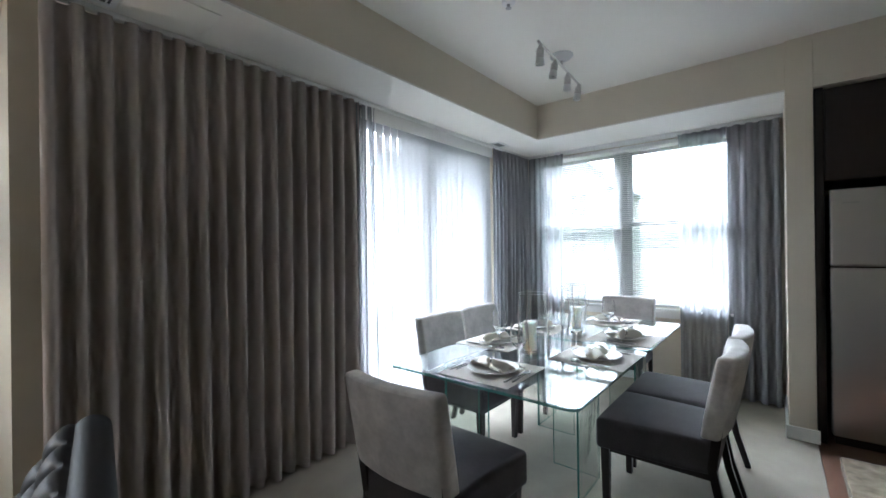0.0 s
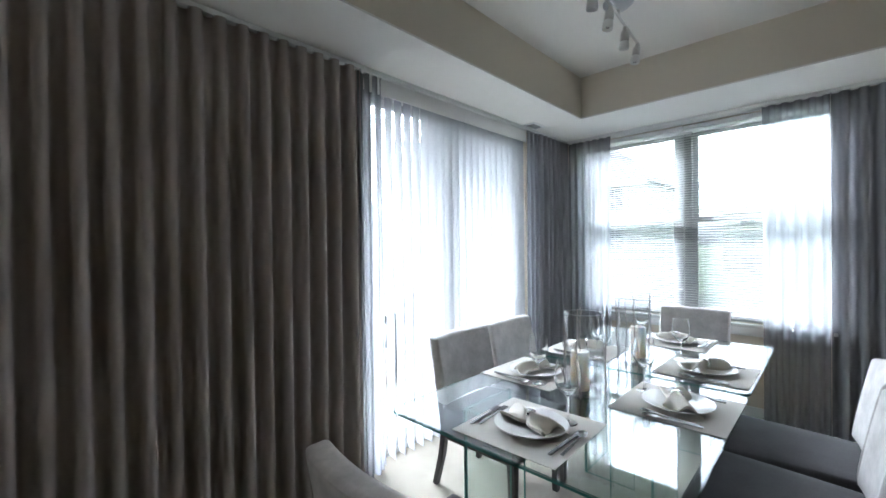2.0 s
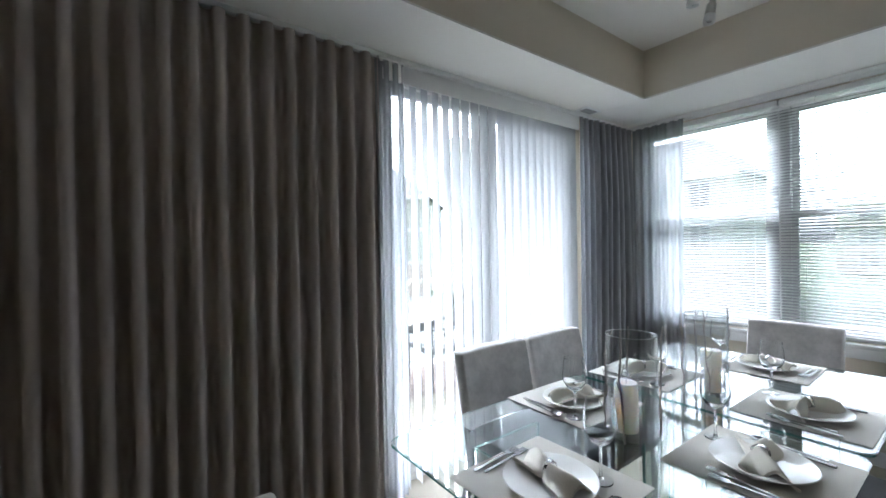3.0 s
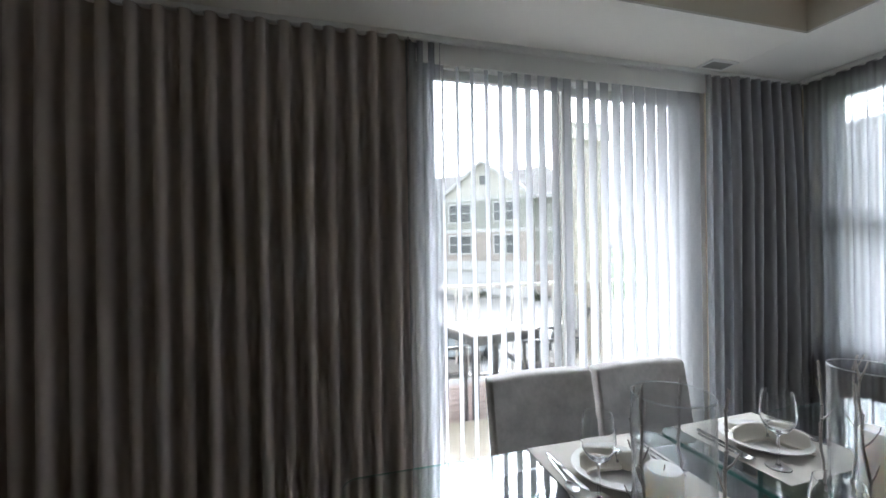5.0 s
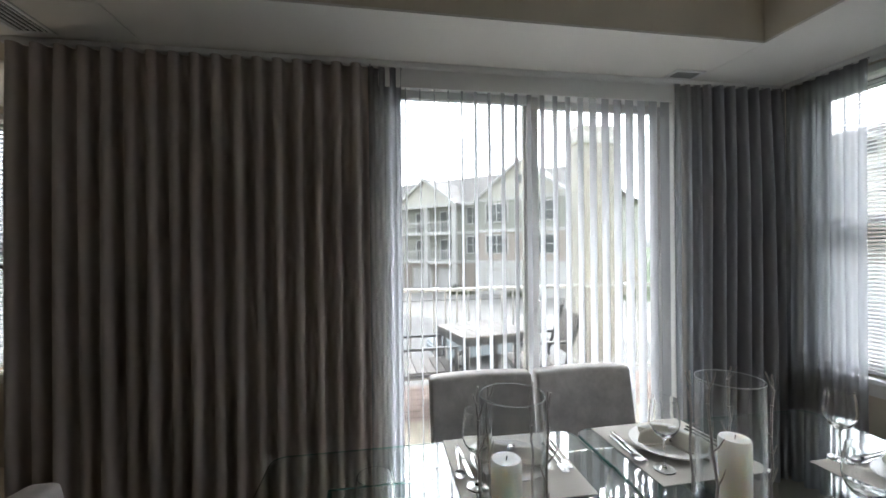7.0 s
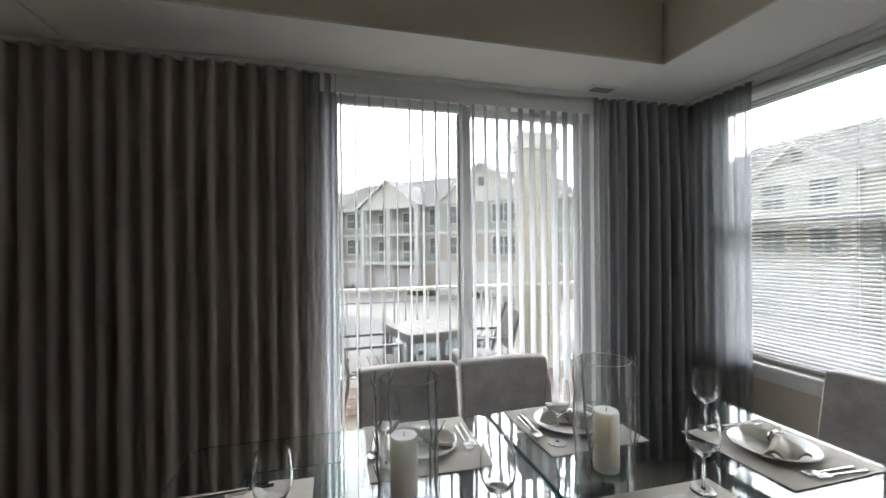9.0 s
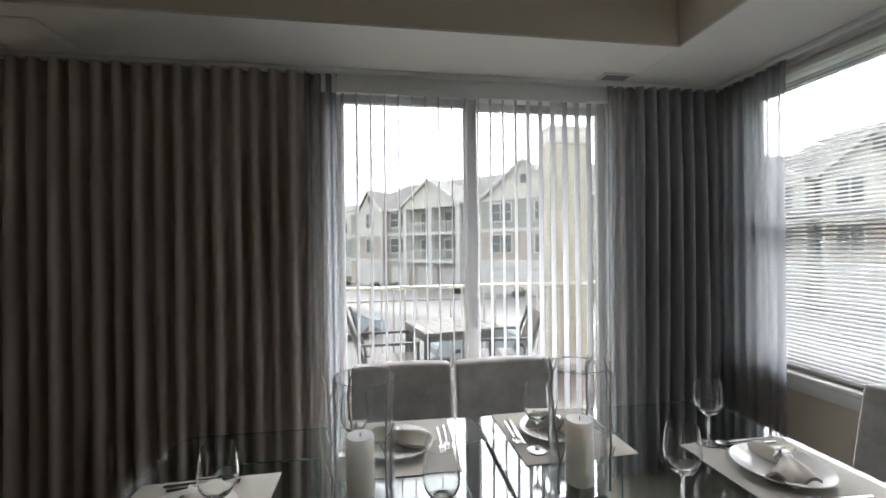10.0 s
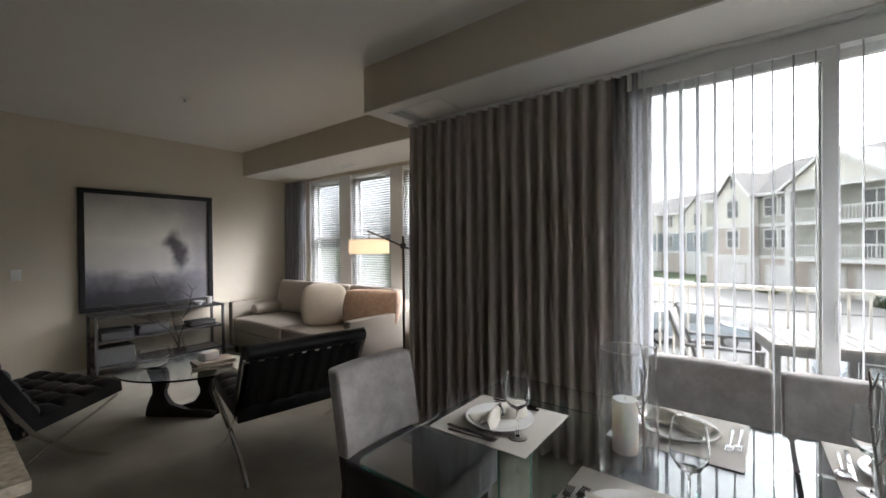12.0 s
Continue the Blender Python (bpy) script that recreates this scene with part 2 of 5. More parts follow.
setting("wall_north", boxes(((DX, WY, 0), (W0, WY + 0.2, CZ)), ((W1, WY, 0), (EX + 0.2, WY + 0.2, CZ)), ((W0, WY, 0), (W1, WY + 0.2, WZ0)), ((W0, WY, WZ1), (W1, WY + 0.2, CZ))), WALL, "beige painted wall with a window opening", "wall")
L0, L1, LZ0, LZ1 = -2.865, -0.12, 0.68, 2.445
setting("wall_living", boxes(((LX - 0.2, LY, 0), (LX, L0, CZ)), ((LX - 0.2, L1, 0), (LX, 0.15, CZ)), ((LX - 0.2, L0, 0), (LX, L1, LZ0)), ((LX - 0.2, L0, LZ1), (LX, L1, CZ))), WALL, "beige painted wall with a band of windows", "wall")
setting("wall_return", boxes(((LX - 0.2, 0.15, 0), (DX - 0.2, 0.35, CZ))), WALL, "short beige painted return wall", "wall")
setting("wall_south", boxes(((LX - 0.2, LY - 0.2, 0), (EX + 0.2, LY, CZ))), WALL, "grey-beige painted living room wall", "wall")
setting("wall_east", boxes(((EX, LY, 0), (EX + 0.2, WY, CZ))), WALL, "plain beige painted wall", "wall")
setting("pier", boxes(((0.06, 3.80, 0), (0.21, WY, CZ)), bevel=0.004), WALL, "narrow beige painted wall end beside the kitchen", "wall")
setting("kitchen_header", boxes(((0.212, 3.80, 2.47), (EX, WY, CZ))), WALL, "beige painted header over the kitchen cabinets", "wall")
setting("window_head_trim", boxes(((W0 - 0.06, WY - 0.02, WZ1), (W1 + 0.06, WY - 0.002, SZ - 0.014)), bevel=0.003), TRIM, "white painted board over the window", "trim")
setting("baseboard", boxes(((0.045, 3.785, 0), (0.225, 3.80, 0.09)), ((0.045, 3.80, 0), (0.06, WY, 0.09)), ((LX, LY, 0), (EX, LY + 0.014, 0.09)), ((DX, D1 + 0.01, 0), (DX + 0.014, WY, 0.09)), ((DX, WY - 0.014, 0), (0.045, WY, 0.09)), ((DX, 0.16, 0), (DX + 0.014, D0 - 0.01, 0.09))), TRIM, "white painted baseboard", "baseboard")
# ---- sliding door, windows, blinds, curtains ----
ALU = mat("white_vinyl_frame", (0.80, 0.80, 0.78), 0.4, scale=80, vary=0.03, bump=0.02)
RAILGREY = mat("grey_track_metal", (0.45, 0.45, 0.45), 0.4, 0.6, vary=0.05, bump=0)

door = thing("door_1", "closed white-framed sliding glass balcony door", "sliding door", kind="structure")
part("door_frame", boxes(((-2.64, D0, 0), (-2.50, D0 + 0.045, DH)), ((-2.64, D1 - 0.045, 0), (-2.50, D1, DH)), ((-2.64, D0 + 0.045, DH - 0.05), (-2.50, D1 - 0.045, DH)), ((-2.64, D0 + 0.045, 0), (-2.50, D1 - 0.045, 0.03)), bevel=0.003), ALU, door)
for k, (y0, y1, x) in enumerate(((D0 + 0.045, 2.905, -2.545), (2.83, D1 - 0.045, -2.60))):
    leaf = part("sash", boxes(((x - 0.02, y0, 0.03), (x + 0.02, y0 + 0.065, DH - 0.05)), ((x - 0.02, y1 - 0.065, 0.03), (x + 0.02, y1, DH - 0.05)), ((x - 0.02, y0 + 0.065, DH - 0.10), (x + 0.02, y1 - 0.065, DH - 0.05)), ((x - 0.02, y0 + 0.065, 0.03), (x + 0.02, y1 - 0.065, 0.13)), bevel=0.003), ALU, door)
    p = part("pane", boxes(((x - 0.004, y0 + 0.065, 0.13), (x + 0.004, y1 - 0.065, DH - 0.10))), PANE, leaf, soft=False)
    p.visible_shadow = False
part("door_handle", boxes(((-2.52, 2.885, 0.95), (-2.50, 2.905, 1.15)), bevel=0.004), ALU, door)

# vertical blind
vb = thing("vertical_blind", "white vinyl vertical blind turned open before the sliding door", "blind")
part("valance", boxes(((-2.372, D0 - 0.02, 2.36), (-2.362, 3.73, 2.486)), bevel=0.003), TRIM, vb, "white valance board")
part("headrail", boxes(((-2.44, D0 - 0.02, 2.43), (-2.395, 3.73, 2.486)), bevel=0.004), ALU, vb)
slat_bm = sheet(lambda u, v: (0.006 * math.cos((u - 0.5) * math.pi), (u - 0.5) * 0.089, 0.03 + v * 2.385), 6, 2)
first = None
rng = random.Random(4)
for i in range(22):
    y = 1.995 + i * 0.081
    m = pose(-2.418, y, 0, 0, 0, 85 + rng.uniform(-2.5, 2.5))
    if first is None:
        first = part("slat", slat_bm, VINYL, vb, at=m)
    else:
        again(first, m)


def sash_window(name, label, m, width, z0, z1, two):
    """A pair or single double-hung window in local x (along) and y (out), with sill."""
    w = thing(name, label, "window", m, kind="structure")
    part("window_frame", boxes(((0, 0.05, z0), (0.05, 0.17, z1)), ((width - 0.05, 0.05, z0), (width, 0.17, z1)), ((0.05, 0.05, z1 - 0.05), (width - 0.05, 0.17, z1)), ((0.05, 0.05, z0), (width - 0.05, 0.17, z0 + 0.05)), bevel=0.003), ALU, w)
    spans = [(0.05, width - 0.05)]
    if two:
        part("mullion", boxes(((width / 2 - 0.055, 0.065, z0 + 0.05), (width / 2 + 0.055, 0.17, z1 - 0.05)), bevel=0.003), ALU, w)
        spans = [(0.05, width / 2 - 0.055), (width / 2 + 0.055, width - 0.05)]
    zm = z0 + 0.51 * (z1 - z0)
    for a, b in spans:
        for lo, hi, y in ((z0 + 0.05, zm + 0.02, 0.09), (zm - 0.02, z1 - 0.05, 0.13)):
            s = part("sash", boxes(((a, y - 0.015, lo), (a + 0.04, y + 0.015, hi)), ((b - 0.04, y - 0.015, lo), (b, y + 0.015, hi)), ((a + 0.04, y - 0.015, lo), (b - 0.04, y + 0.015, lo + 0.04)), ((a + 0.04, y - 0.015, hi - 0.04), (b - 0.04, y + 0.015, hi)), bevel=0.002), ALU, w)
            p = part("pane", boxes(((a + 0.04, y - 0.003, lo + 0.04), (b - 0.04, y + 0.003, hi - 0.04))), PANE, s, soft=False)
            p.visible_shadow = False
    part("window_sill", boxes(((-0.04, -0.045, z0 - 0.03), (width + 0.04, 0.05, z0 - 0.002)), bevel=0.006), TRIM, w)
    part("apron", boxes(((-0.02, -0.018, z0 - 0.10), (width + 0.02, -0.002, z0 - 0.03)), bevel=0.003), TRIM, w)
    return w


def mini_blind(label, m, width, z0, z1, tilt, pitch=0.0215, broad=0.025):
    b = thing("window_blind", label, "blind", m, group="horizontal window blinds")
    part("headrail", boxes(((0, -0.02, z1 - 0.04), (width, 0.02, z1)), bevel=0.003), ALU, b)
    part("bottom_rail", boxes(((0, -0.013, z0), (width, 0.013, z0 + 0.016)), bevel=0.003), ALU, b)
    s = sheet(lambda u, v: (v * width, (u - 0.5) * broad, 0.002 * math.cos((u - 0.5) * math.pi)), 4, 1)
    n = int((z1 - z0 - 0.07) / pitch)
    one = None
    for i in range(n):
        at = pose(0, 0, z0 + 0.03 + i * pitch, tilt + 2.0 * math.sin(i * 1.7))
        if one is None:
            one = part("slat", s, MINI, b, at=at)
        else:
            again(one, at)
    for f in (0.14, 0.86):
        part("cord", tube([(f * width, -0.014, z0), (f * width, -0.014, z1 - 0.03)], 0.0009, 4), ALU, b)
    part("wand", tube([(0.2 * width, -0.028, z1 - 0.04), (0.2 * width, -0.03, z1 - 0.85)], 0.004, 6), CLEAR, b)
    return b


sash_window("window_1", "white double window with two sashes each", pose(W0, WY, 0), W1 - W0, WZ0, WZ1, True)
half = (W1 - W0) / 2
for x0, x1 in ((W0 + 0.015, W0 + half - 0.004), (W0 + half + 0.004, W1 - 0.015)):
    mini_blind("white horizontal mini blind with its slats open", pose(x0, WY + 0.03, 0), x1 - x0, WZ0 + 0.01, WZ1 - 0.005, 29)
LWIN = ((-2.85, -2.135), (-1.885, -1.107), (-0.892, -0.14))
for k, (a, b) in enumerate(LWIN):
    sash_window("window_" + str(k + 2), "white sash window behind the sofa", pose(LX, a, 0, 0, 0, 90), b - a, LZ0, LZ1, False)
    mini_blind("white horizontal mini blind half closed", pose(LX - 0.025, a + 0.01, 0, 0, 0, 90), b - a - 0.02, LZ0 + 0.01, LZ1 - 0.005, 38, 0.031, 0.036)
for k, (a, b) in enumerate(((L0, -2.85), (-2.135, -1.885), (-1.107, -0.892), (-0.14, L1))):
    setting("wall_living_pier_" + str(k + 1), boxes(((LX - 0.2, a, LZ0), (LX - 0.001, b, LZ1)), bevel=0.004), TRIM, "white painted pier between the windows", "wall")


def drape(name, label, cloth_mat, along, plane, a, b, seed, pitch=0.1, deep=0.044, low=0.012, top=2.456, hem=None):
    """A ripple-fold curtain between a and b along x or y, in the plane: even loops at the heading, folds that join and wander towards the hem."""
    r = random.Random(seed)
    folds = max(2, round((b - a) / pitch))
    wander = [r.uniform(-1, 1) for _ in range(folds + 3)]
    depth = [r.uniform(-1, 1) for _ in range(folds + 3)]

    def knot(row, f):
        k = int(f)
        w = f - k
        w = w * w * (3 - 2 * w)
        return row[k] * (1 - w) + row[k + 1] * w

    def at(u, v):
        f = u * folds
        fall = (1 - v) ** 0.8
        phase = 2 * math.pi * f + 0.14 * knot(wander, f) * fall
        amp = deep * (0.62 + 0.38 * min(1, (1 - v) / 0.25) + 0.2 * knot(depth, f + 0.5) * fall)
        off = amp * (math.sin(phase) + 0.26 * fall * math.sin(phase / 2 + seed))
        off += 0.016 * fall * math.sin(4 * u + seed + 1.5 * v)
        s = a + (b - a) * u - 0.07 * pitch * math.sin(2 * phase) + 0.06 * pitch * knot(wander, f + 0.3) * fall
        z = low + v * (top - low)
        return (plane + off, s, z) if along == "y" else (s, plane + off, z)

    c = thing(name, label, "curtain")
    part("cloth", sheet(at, folds * 16, 26), cloth_mat, c)
    if hem is not None:
        part("hem", sheet(lambda u, v: tuple(Vector(at(u, v * 0.035)) + (Vector((0.003, 0, 0)) if along == "y" else Vector((0, -0.003, 0)))), folds * 16, 2), hem, c, "doubled hem")
    glider = None
    for i in range(folds + 1):
        q = a + (b - a) * i / folds
        m = pose(plane, q, top) if along == "y" else pose(q, plane, top)
        if glider is None:
            glider = part("glider", boxes(((-0.005, -0.005, -0.004), (0.005, 0.005, 0.006))), RAILGREY, c, at=m)
        else:
            again(glider, m)
    tape = sheet(lambda u, v: tuple(Vector(at(u, 0.985 + 0.015 * v)) + (Vector((-0.004, 0, 0)) if along == "y" else Vector((0, 0.004, 0)))), folds * 16, 1)
    part("heading_tape", tape, CURTAIN, c)
    return c




def curtain_track(along, plane, a, b):
    """A slim ceiling rail with a groove lip and end caps."""
    t = thing("curtain_track", "slim white ceiling curtain track", "curtain track", pose(plane, a, SZ - 0.0125) if along == "y" else pose(a, plane, SZ - 0.0125, 0, 0, -90))
    ln = b - a
    part("rail", boxes(((-0.012, 0.006, -0.024), (0.012, ln - 0.006, 0)), bevel=0.002), TRIM, t)
    for sx in (-1, 1):
        part("lip", boxes(((sx * 0.009 - 0.003, 0.006, -0.028), (sx * 0.009 + 0.003, ln - 0.006, -0.0241))), TRIM, t)
    for y in (0, ln - 0.006):
        part("end_cap", boxes(((-0.014, y, -0.028), (0.014, y + 0.006, 0)), bevel=0.001), ALU, t)


curtain_track("y", -2.343, 0.2, 4.50)
curtain_track("x", 4.467, -2.32, 0.058)
drape("curtain", "floor-length grey-brown curtain in deep even folds", CURTAIN, "y", -2.335, 0.23, 1.885, 1)
drape("sheer_curtain", "narrow translucent grey sheer with a darker hem", SHEER, "y", -2.355, 1.875, 2.05, 2, pitch=0.058, deep=0.02, hem=SHEER)
drape("sheer_curtain", "translucent grey sheer drawn back beside the blind", SHEER, "y", -2.335, 3.70, 3.905, 3, pitch=0.068, deep=0.026)
drape("curtain", "floor-length grey curtain gathered in the corner", SOFTGREY, "y", -2.325, 3.89, 4.475, 4, pitch=0.088, deep=0.045)
drape("sheer_curtain", "translucent grey sheer over the window's edge", SHEER, "x", 4.465, -2.31, -1.88, 5, pitch=0.078, deep=0.026)
drape("sheer_curtain", "translucent grey sheer hanging before the window", SHEER, "x", 4.465, -0.72, -0.34, 6, pitch=0.076, deep=0.026)
drape("curtain", "floor-length grey curtain beside the wall end", SOFTGREY, "x", 4.455, -0.335, 0.035, 7, pitch=0.092, deep=0.04)
drape("curtain", "grey curtain at the edge of the living room window", SOFTGREY, "y", -3.31, -3.36, -3.14, 8, pitch=0.075, deep=0.03)
drape("sheer_curtain", "translucent blue-grey sheer beside the living room window", SHEER, "y", -3.31, -3.14, -2.84, 9, pitch=0.075, deep=0.025)
# ---- dining tables, chairs and the settings on them ----


def rounded_slab(x0, y0, x1, y1, z0, z1, r, steps=8, edge=0.003):
    bm = bmesh.new()
    loop = []
    for cx, cy, a0 in ((x1 - r, y1 - r, 0), (x0 + r, y1 - r, 90), (x0 + r, y0 + r, 180), (x1 - r, y0 + r, 270)):
        for i in range(steps + 1):
            a = radians(a0 + 90 * i / steps)
            loop.append((cx + r * math.cos(a), cy + r * math.sin(a)))
    bottom = bm.faces.new([bm.verts.new((x, y, z0)) for x, y in loop])
    top = bmesh.ops.extrude_face_region(bm, geom=[bottom])
    for v in [g for g in top["geom"] if isinstance(g, bmesh.types.BMVert)]:
        v.co.z = z1
    bmesh.ops.recalc_face_normals(bm, faces=bm.faces[:])
    if edge:
        rim = [e for e in bm.edges if abs(e.verts[0].co.z - e.verts[1].co.z) < 1e-6]
        bmesh.ops.bevel(bm, geom=rim, offset=edge, segments=2, affect="EDGES")
    return bm


def glass_table(x0, y0, x1, y1):
    t = thing("dining_table", "clear glass dining table with rounded corners on glass panels", "table", pose((x0 + x1) / 2, (y0 + y1) / 2, 0), group="two dining tables set end to end")
    w, d = (x1 - x0) / 2, (y1 - y0) / 2
    top = part("tabletop", rounded_slab(-w, -d, w, d, 0.731, 0.745, 0.05), TABLEGLASS, t, "clear glass tabletop")
    top.data.materials.append(GLASSEDGE)
    for p in top.data.polygons:
        if abs(p.normal.z) < 0.5:
            p.material_index = 1
    for sx, sy in ((-1, -1), (1, 1)):
        for a, b in (((sx * 0.30, sy * 0.02), (sx * 0.30 + sx * 0.010, sy * 0.34)), ((sx * 0.02, sy * 0.34), (sx * 0.310, sy * 0.350))):
            g = part("leg_panel", boxes(((min(a[0], b[0]), min(a[1], b[1]), 0.0), (max(a[0], b[0]), max(a[1], b[1]), 0.730)), bevel=0.001), PANEL, t, "upright glass panel")
            g.data.materials.append(GLASSEDGE)
            big = max(p.area for p in g.data.polygons)
            for p in g.data.polygons:
                if p.area < 0.3 * big:
                    p.material_index = 1
    return t


glass_table(-1.67, 1.535, -0.60, 2.668)
glass_table(-1.67, 2.682, -0.60, 3.79)


def bent(bm, fn):
    for v in bm.verts:
        v.co = fn(v.co.copy())
    return bm


chair = thing("dining_chair", "dining chair with light grey velvet back, charcoal seat and black legs", "chair", pose(-1.125, 1.305, 0), group="chairs round the dining table")
part("seat", bent(pad((0.49, 0.53, 0.15), 0.018, 8, 0.022), lambda c: Vector((c.x * (1 + 0.08 * c.y / 0.26), c.y + 0.05, c.z + 0.405))), CHARCOAL, chair, "charcoal velvet seat")


def lean(c):
    """The back leans outwards and is slightly hollowed."""
    z = c.z + 0.69
    return Vector((c.x, c.y - 0.215 - 0.22 * (z - 0.45) ** 1.15 * 0.9 + 0.035 * (2 * c.x / 0.5) ** 2, z))


part("backrest", bent(pad((0.49, 0.075, 0.385), 0.012, 10, 0.02), lean), SUEDE, chair, "light grey velvet backrest")
for sx in (-1, 1):
    part("front_leg", tube([(sx * 0.215, 0.275, 0), (sx * 0.22, 0.275, 0.33)], 0.022, 4, end=0.03), BLACKWOOD, chair)
    part("rear_leg", tube([(sx * 0.20, -0.285, 0), (sx * 0.205, -0.225, 0.20), (sx * 0.21, -0.195, 0.36), (sx * 0.21, -0.222, 0.56)], 0.021, 4, end=0.027), BLACKWOOD, chair)
part("seat_frame", boxes(((-0.225, -0.20, 0.305), (0.225, 0.295, 0.335)), bevel=0.004), BLACKWOOD, chair)
for x, y, a in ((-1.765, 2.39, -90), (-1.765, 2.905, -90), (-0.43, 2.41, 90), (-0.43, 2.93, 90), (-1.15, 4.05, 180)):
    copy_thing(chair, pose(x, y, 0, 0, 0, a))

# one place setting is built in local axes: +y is away from the diner
TOP = 0.7462


def setting_at(x, y, a, seed):
    r = random.Random(seed)
    m = pose(x, y, TOP, 0, 0, a + r.uniform(-1.5, 1.5))
    return m, r


def bowl(bm, cx, cy, rx, ry, z, dip, nu=12, nv=4):
    rings = []
    for j in range(nv + 1):
        f = j / nv
        rings.append([bm.verts.new((cx + rx * f * math.cos(2 * math.pi * i / nu), cy + ry * f * math.sin(2 * math.pi * i / nu), z - dip * (1 - f * f))) for i in range(nu)] if j else [bm.verts.new((cx, cy, z - dip))])
    for i in range(nu):
        bm.faces.new((rings[0][0], rings[1][i], rings[1][(i + 1) % nu]))
    for p, q in zip(rings[1:], rings[2:]):
        for i in range(nu):
            bm.faces.new((p[i], q[i], q[(i + 1) % nu], p[(i + 1) % nu]))
    return bm


def spoon_mesh():
    bm = boxes(((-0.0035, -0.10, 0.002), (0.0035, 0.045, 0.005)))
    for v in bm.verts:
        v.co.x *= 1.5 if v.co.y < 0 else 0.7
    bowl(bm, 0, 0.07, 0.019, 0.028, 0.009, 0.006)
    return bm


def fork_mesh():
    bm = boxes(((-0.0035, -0.10, 0.002), (0.0035, 0.05, 0.005)))
    for v in bm.verts:
        v.co.x *= 1.5 if v.co.y < 0 else 0.7
    bm_box(bm, (-0.011, 0.048, 0.003), (0.011, 0.065, 0.006))
    for k in range(4):
        bm_box(bm, (-0.011 + k * 0.0064, 0.065, 0.004), (-0.0082 + k * 0.0064, 0.10, 0.007))
    return bm


def knife_mesh():
    bm = boxes(((-0.006, -0.11, 0.002), (0.006, -0.01, 0.008)), bevel=0.0015)
    blade = bm_box(bm, (-0.007, -0.01, 0.004), (0.008, 0.11, 0.0055))
    for v in blade:
        if v.co.y > 0.1 and v.co.x > 0:
            v.co.y -= 0.02
    return bm


def napkin_mesh(seed):
    """A napkin drawn through a ring: pinched in its middle, fanned at both ends."""
    r = random.Random(seed)
    ph = r.uniform(0, 6)

    def at(u, v):
        s = (v - 0.5) * 2
        w = 0.016 + 0.052 * abs(s) ** 0.8
        x = (u - 0.5) * 2 * w
        z = 0.024 + 0.012 * math.cos((u - 0.5) * 9 + ph) * (0.4 + abs(s)) + 0.024 * math.exp(-(s * 3.2) ** 2) * (1 - (2 * u - 1) ** 2) + 0.032 * abs(s) * (1 - abs(s)) * 3 * (1 - (2 * u - 1) ** 2)
        return (x + 0.01 * math.sin(3 * s + ph), s * 0.108 + 0.008 * math.sin(6 * u + ph), z)
    bm = sheet(at, 20, 24)
    ext = bmesh.ops.extrude_face_region(bm, geom=bm.faces[:])
    for v in [g for g in ext["geom"] if isinstance(g, bmesh.types.BMVert)]:
        v.co.z -= 0.010
    bmesh.ops.recalc_face_normals(bm, faces=bm.faces[:])
    return bm


mat_one = plate_one = glass_one = spoon_one = knife_one = fork_one = ring_one = None


def same(master, name, build, material, m, label, category, group):
    """A thing of one mesh, or one more of them."""
    if master is None:
        return tagged(part(name, build(), material, at=m), label, category, group)
    copy_thing(master, m)
    return master


WG = [(0, 0), (0.034, 0), (0.033, 0.003), (0.008, 0.006), (0.0042, 0.014), (0.004, 0.095), (0.008, 0.103), (0.029, 0.116), (0.043, 0.140), (0.0468, 0.163), (0.0435, 0.203), (0.0385, 0.234), (0.0375, 0.234), (0.0424, 0.203), (0.0456, 0.163), (0.0418, 0.141), (0.027, 0.119), (0, 0.110)]
PL = [(0, 0.004), (0.07, 0.004), (0.075, 0), (0.082, 0), (0.088, 0.005), (0.133, 0.017), (0.135, 0.019), (0.133, 0.021), (0.09, 0.011), (0.08, 0.008), (0, 0.008)]
GLASSES = ((-1.054, 1.896), (-1.358, 2.205), (-1.339, 2.831), (-0.955, 2.44), (-0.962, 3.09), (-1.286, 3.455))
SETTINGS = ((-1.142, 1.775, 0), (-1.465, 2.35, -90), (-1.465, 2.962, -90), (-0.802, 2.345, 90), (-0.812, 2.955, 90), (-1.095, 3.55, 180))
